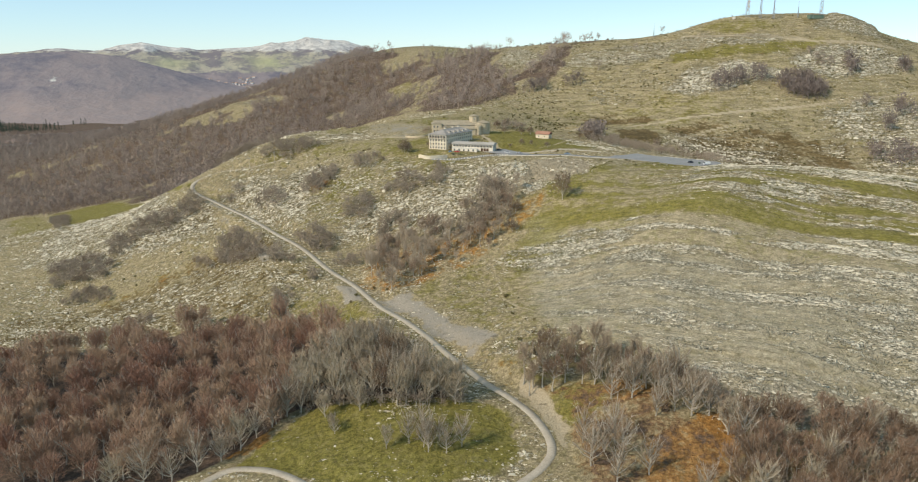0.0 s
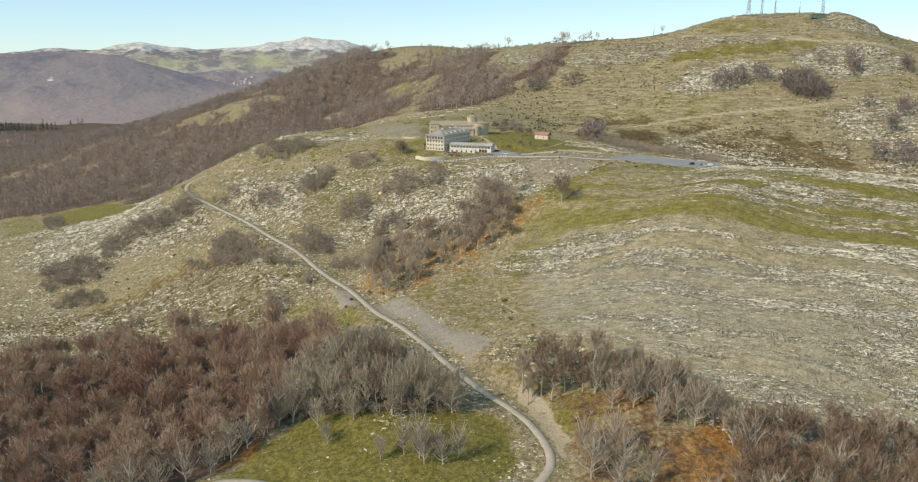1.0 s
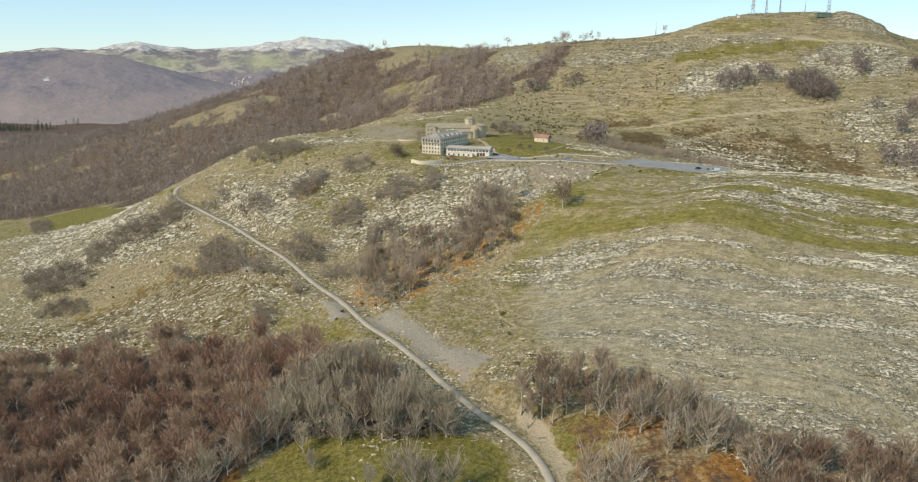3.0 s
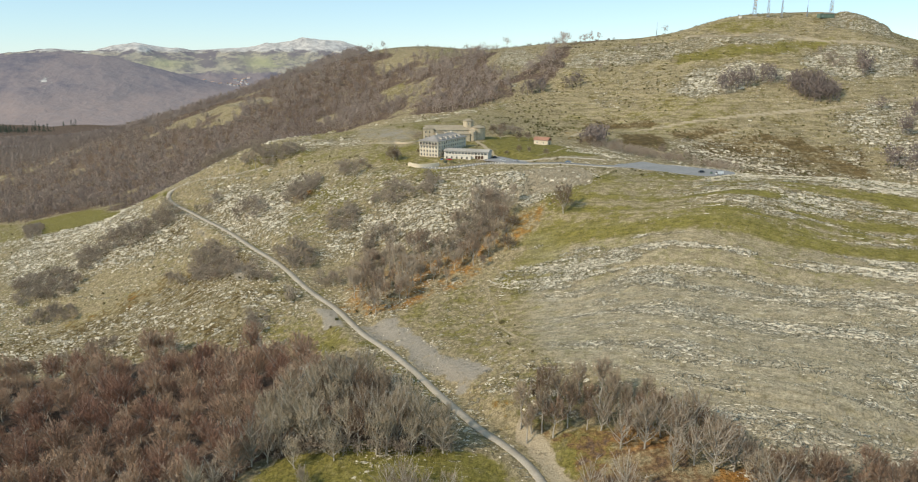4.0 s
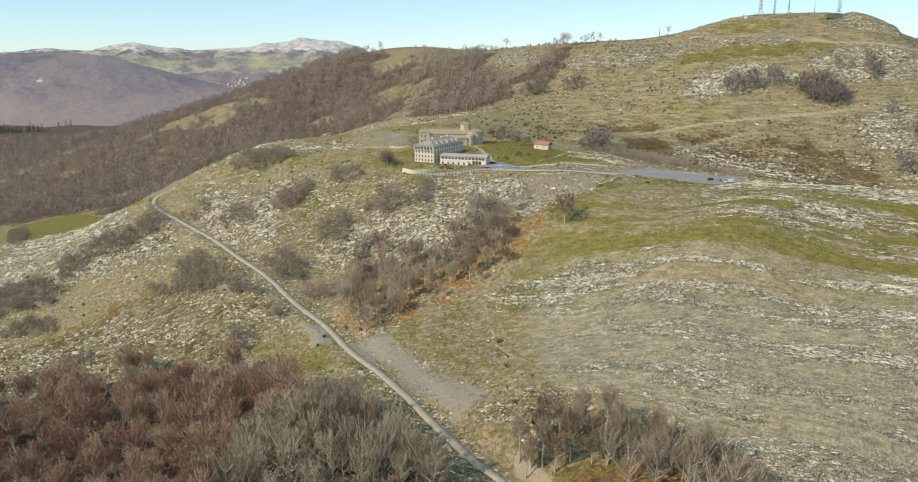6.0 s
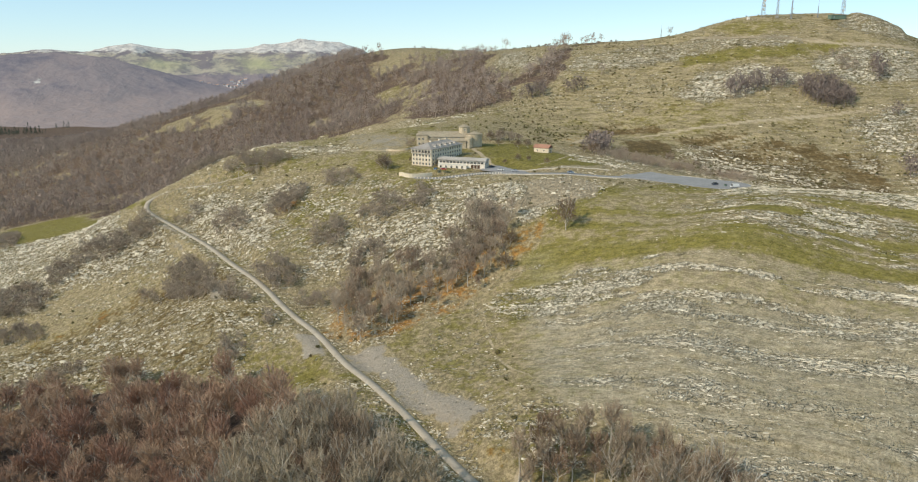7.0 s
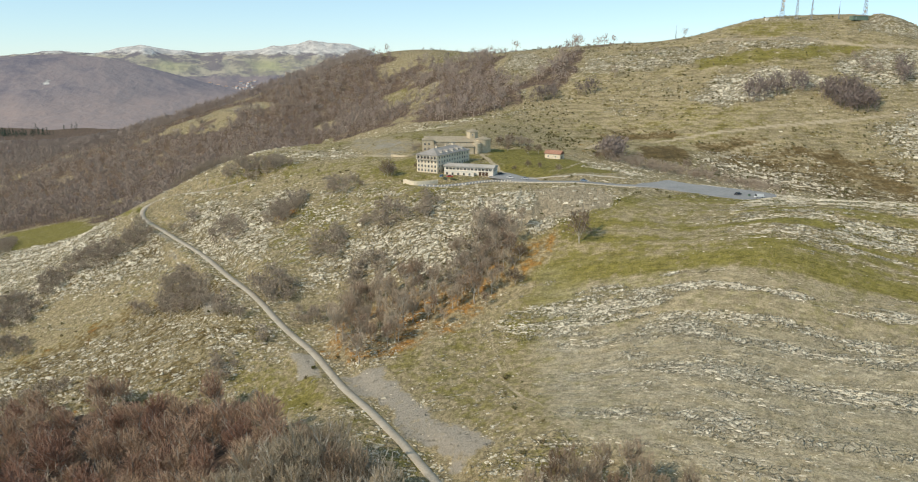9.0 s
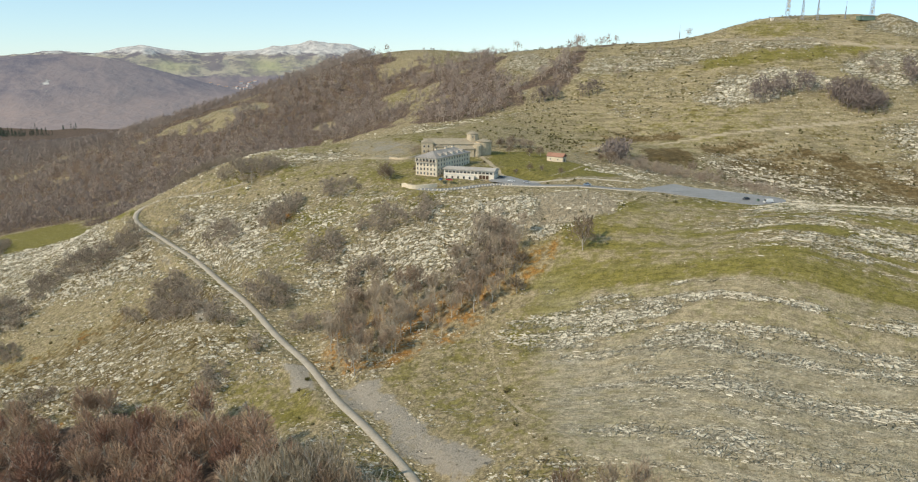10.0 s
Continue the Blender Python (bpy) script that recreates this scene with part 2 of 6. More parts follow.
def ground_material():
    m = Nodes("hillside", 0.95, 0.1)
    fine, broad, mid = m.noise(1.3, 6, 0.7), m.noise(0.07, 5, 0.65), m.noise(0.28, 4, 0.65)
    speck = m.ramp(fine, 0.3, 0.7)
    dry = m.mix(speck, (0.212, 0.171, 0.096), (0.385, 0.318, 0.198))
    dry = m.mix(m.ramp(mid, 0.42, 0.62), dry, m.mix(speck, (0.176, 0.147, 0.075), (0.318, 0.267, 0.152)))
    green = m.mix(speck, (0.118, 0.108, 0.024), (0.225, 0.193, 0.056))
    green = m.mix(m.ramp(mid, 0.45, 0.7), green, (0.215, 0.185, 0.07))
    loose = m.math("ADD", m.math("MULTIPLY", m.math("SUBTRACT", broad, 0.5), 1.3), m.math("MULTIPLY", m.math("SUBTRACT", mid, 0.5), 0.9))

    def share(name, lo, hi, swing=1.0):
        return m.ramp(m.math("ADD", m.attr(name), m.math("MULTIPLY", loose, swing)), lo, hi)

    base = m.mix(share("green", 0.3, 0.75), dry, green)
    base = m.mix(share("heath", 0.35, 0.75), base, m.mix(speck, (0.095, 0.066, 0.028), (0.18, 0.13, 0.06)))
    base = m.mix(share("bracken", 0.35, 0.8), base, m.mix(speck, (0.23, 0.108, 0.032), (0.375, 0.205, 0.062)))
    base = m.mix(share("wood", 0.35, 0.75, 0.8), base, m.mix(speck, (0.085, 0.06, 0.045), (0.16, 0.115, 0.085)))
    bed = m.n.new("ShaderNodeCombineXYZ")
    split = m.n.new("ShaderNodeSeparateXYZ")
    m.put(split.inputs[0], m.place)
    m.put(bed.inputs[0], m.attr("beds"))
    m.put(bed.inputs[1], m.math("MULTIPLY", split.outputs[0], 0.24))
    m.bed = bed.outputs[0]
    # thin turf over broken stone
    gritty = m.noise(0.22, 6, 0.7)
    base = m.mix(m.math("MULTIPLY", m.attr("scree"), m.ramp(m.math("ADD", m.math("MULTIPLY", gritty, 0.35), m.math("MULTIPLY", m.noise(0.34, 4, 0.65, m.bed), 0.65)), 0.32, 0.6, 0.25, 0.95)), base, m.mix(speck, (0.28, 0.25, 0.185), (0.445, 0.405, 0.315)))
    # limestone showing through the turf, stretched along its beds
    along = m.scaled((0.30, 1.0, 0.8), -10)
    thin = m.math("ADD", m.math("MULTIPLY", m.noise(0.30, 4, 0.7, bed.outputs[0]), 0.72), m.math("MULTIPLY", m.noise(0.5, 5, 0.65), 0.28))
    lumps = m.noise(0.42, 6, 0.68, along)
    pick = m.n.new("ShaderNodeMix")
    m.put(pick.inputs[0], m.attr("dome")), m.put(pick.inputs[2], lumps), m.put(pick.inputs[3], thin)
    lumps = pick.outputs[0]
    grit = m.noise(0.8, 5, 0.65)
    show = m.math("ADD", m.math("MULTIPLY", lumps, 0.65), m.math("MULTIPLY", grit, 0.35))
    show = m.math("ADD", m.math("MULTIPLY", m.math("SUBTRACT", show, 0.5), 2.6), 0.5)
    r = m.math("ADD", m.math("ADD", m.math("MULTIPLY", m.attr("rock"), 0.55), show), m.math("MULTIPLY", loose, 0.10))
    r = m.ramp(m.math("SUBTRACT", r, 0.885), -0.01, 0.06)
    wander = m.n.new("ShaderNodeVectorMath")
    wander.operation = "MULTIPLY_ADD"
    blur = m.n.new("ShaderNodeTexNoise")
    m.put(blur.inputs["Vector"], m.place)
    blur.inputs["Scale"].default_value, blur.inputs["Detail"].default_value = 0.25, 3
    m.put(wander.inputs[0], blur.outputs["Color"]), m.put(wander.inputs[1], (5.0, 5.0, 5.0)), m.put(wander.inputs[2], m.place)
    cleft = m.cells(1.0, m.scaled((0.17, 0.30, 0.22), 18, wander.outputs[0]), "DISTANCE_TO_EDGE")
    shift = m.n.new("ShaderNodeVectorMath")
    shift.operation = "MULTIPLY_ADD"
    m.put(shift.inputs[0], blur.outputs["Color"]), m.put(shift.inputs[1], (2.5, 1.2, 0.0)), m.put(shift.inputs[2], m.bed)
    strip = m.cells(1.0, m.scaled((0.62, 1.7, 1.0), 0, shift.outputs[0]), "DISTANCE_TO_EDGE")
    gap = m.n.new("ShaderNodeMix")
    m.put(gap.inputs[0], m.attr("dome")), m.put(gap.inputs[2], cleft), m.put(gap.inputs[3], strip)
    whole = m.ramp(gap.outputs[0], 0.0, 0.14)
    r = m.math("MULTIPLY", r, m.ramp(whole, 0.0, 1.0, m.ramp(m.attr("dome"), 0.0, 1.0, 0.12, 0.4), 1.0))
    stone = m.mix(m.ramp(grit, 0.35, 0.65), (0.43, 0.385, 0.288), (0.71, 0.645, 0.50))
    stone = m.mix(m.ramp(mid, 0.5, 0.7), stone, (0.46, 0.412, 0.32))
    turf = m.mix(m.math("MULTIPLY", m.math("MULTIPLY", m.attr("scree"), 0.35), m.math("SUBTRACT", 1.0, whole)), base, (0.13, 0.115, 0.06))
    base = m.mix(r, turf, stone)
    # random mottling of tone; also puts shade of fine ledges and crevices into colour
    mottle = m.noise(0.5, 7, 0.75)
    streak = m.math("ADD", m.math("MULTIPLY", m.noise(0.5, 5, 0.75, m.bed), 0.58), m.math("MULTIPLY", mottle, 0.42))
    swap = m.n.new("ShaderNodeMix")
    m.put(swap.inputs[0], m.attr("dome")), m.put(swap.inputs[2], mottle), m.put(swap.inputs[3], streak)
    terrace = m.math("ADD", m.math("MULTIPLY", m.noise(0.55, 5, 0.7, m.scaled((0.10, 0.10, 1.0), 20)), 0.6), m.math("MULTIPLY", mottle, 0.4))
    hill = m.n.new("ShaderNodeMix")
    m.put(hill.inputs[0], m.attr("upland")), m.put(hill.inputs[2], swap.outputs[0]), m.put(hill.inputs[3], terrace)
    mottle = hill.outputs[0]
    base = m.mix(1.0, base, m.mix(m.ramp(mottle, 0.36, 0.64), (0.62, 0.62, 0.61), (1.36, 1.36, 1.36)), "MULTIPLY")
    gravel = m.mix(speck, (0.25, 0.222, 0.178), (0.36, 0.325, 0.265))
    base = m.mix(share("gravel", 0.4, 0.7, 0.7), base, gravel)
    earth = m.mix(speck, (0.33, 0.27, 0.175), (0.48, 0.405, 0.285))
    base = m.mix(share("earth", 0.4, 0.7, 0.6), base, earth)
    m.bump(m.math("ADD", m.math("MULTIPLY", r, m.math("ADD", 0.5, grit)), m.math("ADD", m.math("MULTIPLY", fine, 0.5), m.math("ADD", m.math("MULTIPLY", mottle, 0.7), m.math("MULTIPLY", m.math("MULTIPLY", whole, m.ramp(m.attr("rock"), 0.3, 0.7)), m.ramp(m.attr("dome"), 0.0, 1.0, 0.6, 0.4))))), 1.0, 1.3)
    return m.done(base)


def plain(name, dark, light, scale, rough=0.85, specular=0.3, metallic=0.0, bump=0.0):
    m = Nodes(name, rough, specular, metallic)
    v = m.math("ADD", m.math("MULTIPLY", m.noise(scale, 4), 0.6), m.math("MULTIPLY", m.noise(scale * 0.13, 3), 0.4))
    if bump:
        m.bump(m.noise(scale, 4), 0.5, bump)
    return m.done(m.mix(m.ramp(v, 0.35, 0.65), dark, light))


HILLSIDE = ground_material()
ASPHALT_PALE = plain("worn_pale_asphalt", (0.30, 0.263, 0.207), (0.40, 0.353, 0.283), 1.5, 0.9, 0.2)
ASPHALT_BLUE = plain("grey_asphalt", (0.197, 0.196, 0.19), (0.275, 0.272, 0.263), 0.9, 0.85, 0.3)

# ---- covers in plan ----
WOOD_LEFT = [(-360, 240), (-198, 262), (-112, 268), (-97, 278), (-86, 291), (-74, 304), (-56, 308), (-22, 305), (-7, 303), (-13, 315), (-23, 327), (-34, 341), (-45, 350), (-62, 372), (-91, 398),
             (-119, 420), (-151, 433), (-190, 440), (-220, 442), (-300, 440), (-380, 425)]
WOOD_RIGHT = [(42, 225), (45, 262), (46, 293), (32, 304), (24, 314), (57, 309), (84, 292), (96, 272), (106, 260), (135, 250), (171, 247), (200, 230), (190, 205), (90, 205)]
BRACKEN_GLADE = [(82, 270), (91, 273), (115, 279), (110, 254), (90, 235), (66, 240), (68, 256), (72, 266)]
RAVINE = [(-60, 432), (-32, 418), (-8, 424), (22, 441), (36, 453), (34, 486), (18, 480), (-2, 470), (-33, 474), (-60, 468)]
GLADE = [(-94, 272), (-80, 290), (-62, 304), (-22, 304), (10, 298), (26, 285), (24, 262), (-18, 244), (-60, 256)]
FAR_WOOD = [(300, 1080), (260, 960), (150, 880), (10, 872), (-92, 925), (-160, 1000), (-195, 900), (-185, 760), (-212, 706), (-262, 706), (-350, 850), (-448, 958), (-531, 960), (-640, 1000),
            (-1150, 1150), (-1400, 2000), (-600, 2200), (-300, 1750), (-100, 1520), (60, 1300)]
UPLAND = [(100, 650), (60, 720), (100, 900), (200, 1100), (700, 1150), (700, 700), (400, 600)]
LAWN = [(23, 671), (67, 668), (89, 615), (104, 575), (60, 566), (39, 577), (24, 601)]
WEST_MEADOW = [(-413, 764), (-531, 951), (-448, 952), (-238, 662), (-232, 650), (-347, 754)]
PATCHES = [
    ([(-108, 1124), (-100, 1190), (-59, 1162), (-5, 1032), (-4, 962), (-46, 1000)], 12, 18, dict(rock=0.4, green=0.45, heath=0.35)),
    ([(-503, 1286), (-453, 1303), (-379, 1310), (-333, 1283), (-357, 1210), (-423, 1223)], 12, 18, dict(rock=0.35, green=0.3, heath=0.35)),
    ([(-393, 1324), (-257, 1269), (-247, 1244), (-348, 1270)], 10, 12, dict(rock=0.8, green=0.3)),
    ([(-130, 640), (-40, 625), (20, 650), (110, 680), (90, 780), (-40, 800), (-110, 720)], 20, 20, dict(rock=0.28, green=0.42)),
    (UPLAND, 25, 20, dict(rock=0.34, green=0.32, heath=0.28)),
    ([(-92, 505), (-83, 526), (-51, 536), (-3, 520), (10, 504), (28, 479), (-7, 478), (-39, 491)], 14, 16, dict(rock=0.86, green=0.2, heath=0.4)),
    ([(-203, 622), (-182, 637), (-116, 608), (-105, 563), (-119, 543), (-143, 551)], 12, 14, dict(rock=0.84, green=0.25, heath=0.4)),
    ([(-402, 747), (-345, 740), (-228, 633), (-182, 586), (-197, 574), (-261, 584), (-295, 572), (-390, 640)], 12, 14, dict(rock=0.80, green=0.25, heath=0.45)),
    ([(-200, 560), (-120, 520), (-95, 460), (-105, 420), (-220, 445), (-330, 450), (-330, 520), (-250, 540)], 16, 18, dict(rock=0.56, green=0.4, heath=0.5)),
    ([(7, 536), (59, 526), (58, 485), (34, 476), (10, 504)], 7, 9, dict(rock=0.95, green=0.15)),
    ([(53, 534), (76, 533), (91, 506), (85, 490), (64, 487), (46, 490), (40, 480), (37, 489)], 5, 7, dict(rock=0.7, earth=0.75)),
    (WEST_MEADOW, 6, 6, dict(rock=0.1, green=0.85)),
    ([(-420, 765), (-560, 975), (-600, 975), (-470, 765)], 6, 6, dict(rock=0.3, green=0.6)),
    ([(-60, 700), (20, 690), (110, 680), (190, 740), (240, 800), (150, 860), (30, 850), (-50, 800)], 14, 14, dict(rock=0.12, green=0.36, heath=0.2)),
    (LAWN, 4, 3, dict(rock=0.0, green=1.0)),
    ([(-190, 665), (-151, 720), (-123, 800), (-65, 760), (-32, 653), (-28, 580), (-67, 605), (-125, 630)], 18, 18, dict(rock=0.42, green=0.5)),
    ([(-120, 650), (-60, 600), (-35, 560), (-10, 552), (30, 600), (20, 700), (-20, 780), (-80, 790), (-110, 720)], 12, 14, dict(rock=0.2, green=0.5)),
    ([(-137, 692), (-83, 701), (-65, 703), (-59, 655), (-111, 660), (-161, 680)], 6, 8, dict(rock=0.58, green=0.35, heath=0.3)),
    ([(-92, 770), (-40, 700), (-29, 691), (-27, 657), (-43, 640), (-60, 655), (-84, 690)], 5, 5, dict(rock=0.05, green=0.1, gravel=0.5)),
    ([(-60, 600), (-43, 634), (-27, 634), (-25, 592), (-31, 583), (-40, 587)], 5, 5, dict(rock=0.05, green=0.7)),
    ([(-40, 405), (0, 438), (30, 446), (38, 425), (34, 380), (50, 345), (26, 343), (-8, 388)], 6, 6, dict(rock=0.34, green=0.42)),
    ([(-528, 1367), (-460, 1420), (-390, 1313), (-376, 1212), (-464, 1258)], 15, 15, dict(rock=0.5, green=0.3)),
    ([(86, 723), (140, 790), (138, 697), (94, 679)], 8, 8, dict(rock=0.0, bracken=0.35)),
    ([(140, 822), (166, 824), (205, 789), (197, 779), (156, 789)], 5, 8, dict(rock=0.05, heath=0.8)),
    ([(149, 713), (186, 764), (199, 737), (185, 700), (150, 673)], 6, 9, dict(rock=0.08, heath=0.85)),
    ([(209, 762), (242, 778), (279, 769), (266, 763), (222, 741)], 5, 8, dict(rock=0.08, heath=0.8)),
    ([(218, 737), (239, 736), (236, 710), (212, 696)], 5, 8, dict(rock=0.1, heath=0.8)),
    ([(208, 736), (290, 760), (381, 731), (352, 660), (267, 640), (196, 639)], 8, 8, dict(rock=0.5, heath=0.6)),
    ([(213, 754), (267, 745), (311, 711), (292, 691), (205, 637)], 8, 10, dict(rock=0.66, heath=0.6)),
    ([(130, 800), (240, 850), (300, 800), (250, 770), (180, 760), (120, 720)], 15, 15, dict(rock=0.14, heath=0.25, green=0.45)),
    ([(375, 775), (387, 792), (438, 808), (490, 790), (470, 700), (398, 657), (395, 731)], 14, 16, dict(rock=0.84, heath=0.0)),
    ([(229, 855), (270, 888), (325, 891), (372, 873), (356, 848), (309, 847), (286, 825), (258, 829)], 8, 10, dict(rock=0.92, green=0.2, heath=0.0)),
    ([(381, 897), (417, 917), (476, 919), (530, 905), (500, 865), (447, 862), (418, 857), (393, 872)], 8, 10, dict(rock=0.95, heath=0.0)),
    ([(303, 1000), (329, 990), (398, 968), (392, 953), (328, 952)], 5, 6, dict(rock=0.1, green=0.6)),
    ([(52, 1066), (77, 1142), (105, 1060), (106, 1004), (87, 999)], 8, 12, dict(rock=0.8, green=0.2)),
    ([(437, 952), (455, 985), (520, 985), (520, 940)], 6, 6, dict(rock=0.8, heath=0.0)),
    ([(164, 1000), (240, 1010), (330, 955), (393, 935), (385, 909), (258, 932), (224, 935), (157, 948), (120, 960)], 8, 10, dict(rock=0.76, heath=0.1)),
    ([(258, 938), (357, 926), (442, 933), (439, 922), (351, 906), (253, 913)], 5, 5, dict(rock=0.25, green=0.75)),
    ([(130, 815), (201, 803), (205, 785), (132, 788)], 5, 6, dict(rock=0.12, heath=0.72)),
    ([(293, 756), (332, 753), (353, 711), (374, 675), (341, 690), (315, 733)], 5, 5, dict(rock=0.12, heath=0.72)),
    ([(72, 505), (153, 514), (217, 453), (204, 430), (134, 457), (55, 463), (48, 475)], 6, 6, dict(green=0.7)),
    ([(28, 483), (60, 480), (55, 463), (38, 450), (24, 452)], 5, 5, dict(rock=0.1, bracken=0.5, green=0.45)),
    ([(-51, 418), (-28, 413), (-11, 384), (23, 346), (7, 338), (-2, 350), (-23, 376), (-43, 399)], 4, 5, dict(rock=0.3, green=0.0, gravel=0.75)),
    ([(-207, 624), (-167, 560), (-130, 501), (-120, 475), (-139, 495), (-182, 573), (-218, 623)], 4, 5, dict(rock=0.4, gravel=0.6)),
    ([(-80, 440), (-64, 433), (-56, 411), (-68, 414)], 3, 4, dict(rock=0.3, gravel=0.75)),
    ([(-380, 662), (-347, 705), (-275, 646), (-273, 613), (-296, 611), (-346, 618)], 8, 10, dict(rock=0.74, heath=0.4)),
    ([(-93, 419), (-89, 433), (-58, 426), (-43, 387), (-67, 398)], 6, 8, dict(rock=0.3, green=0.6)),
    ([(-280, 545), (-224, 547), (-191, 560), (-176, 540), (-212, 530), (-263, 518)], 4, 5, dict(rock=0.2, bracken=0.28)),
    ([(-34, 296), (-18, 298), (-13, 290), (-30, 287)], 2, 3, dict(rock=0.85)),
    ([(-118, 588), (-104, 590), (-98, 574), (-112, 566)], 3, 3, dict(rock=0.0, bracken=0.55)),
    ([(84, 606), (100, 600), (116, 587), (122, 573), (116, 572), (104, 587), (86, 597)], 3, 3, dict(rock=0.85, green=0.5)),
    ([(30, 316), (40, 300), (46, 280), (42, 268), (38, 282), (34, 294), (26, 306)], 2, 2, dict(rock=0.2, earth=0.9)),
    ([(43, 306), (62, 302), (64, 288), (51, 274), (43, 282), (40, 298)], 4, 5, dict(rock=0.05, green=0.75, bracken=0.2)),
    ([(15, 330), (28, 326), (30, 309), (20, 308)], 3, 4, dict(rock=0.1, bracken=0.45)),
    ([(60, 296), (70, 302), (84, 292), (82, 280), (66, 284)], 4, 6, dict(rock=0.0, bracken=0.8)),
    ([(-100, 296), (-84, 300), (-82, 284), (-96, 274)], 3, 4, dict(rock=0.0, bracken=0.75)),
]


TRACKS = [
    (HILL_TRACK, 4.6, 0.8), (SIDE_TRACK, 3.6, 0.7), (SUMMIT_ROAD, 6.0, 0.8),
    (spline([(20, 429), (27, 384), (48, 346)], 2.0), 1.8, 0.6), (spline([(62, 578), (72, 590), (86, 612), (100, 628)], 2.0), 2.2, 0.8), (spline([(34, 590), (28, 612), (22, 636), (20, 648)], 2.0), 3.0, 0.9),
    (spline([(-32, 640), (-70, 660), (-110, 690), (-150, 705)], 3.0), 5.0, 0.65),
    (spline([(-160, 634), (-158, 612), (-150, 596), (-140, 580)], 2.0), 2.5, 0.7),
]


NEAR_EDGE = [(-164, 1043), (-137, 1005), (-94, 974), (-45, 936), (-5, 866), (22, 873), (43, 862), (61, 884), (64, 938), (77, 949), (118, 947), (135, 967), (144, 1031), (137, 1054), (116, 1016),
             (97, 980), (72, 972), (54, 976), (52, 1066), (60, 1140), (20, 1230), (-60, 1320), (-140, 1375), (-250, 1600), (-700, 1900), (-1500, 1900), (-1500, 960), (-640, 980), (-531, 945), (-448, 945), (-350, 850), (-262, 712), (-205, 712), (-185, 760), (-190, 900)]
HILL_GLADES = [
    ([(-108, 1124), (-100, 1190), (-59, 1162), (-5, 1032), (-4, 962), (-46, 1000)], 0.17), ([(-503, 1286), (-453, 1303), (-379, 1310), (-333, 1283), (-357, 1210), (-423, 1223)], 0.25),
    ([(-393, 1324), (-257, 1269), (-247, 1244), (-348, 1270)], 0.28), ([(-80, 1300), (-26, 1312), (10, 1179), (-41, 1237)], 0.14), ([(-396, 1377), (-286, 1318), (-277, 1254), (-355, 1289)], 0.1),
]


def far_density(x, y):
    """How thickly the far hillside is wooded."""
    d = 0.1 + 0.8 * fbm(x, y, 80, 4, 74) + 0.34 * (fbm(x, y, 34, 2, 79) - 0.5) - 0.07 * smooth(-330, -60, x) - 0.5 * (1 - area(NEAR_EDGE, x, y, 8, 14))
    for points, amount in HILL_GLADES:
        d = d - amount * area(points, x, y, 16, 28)
    return d


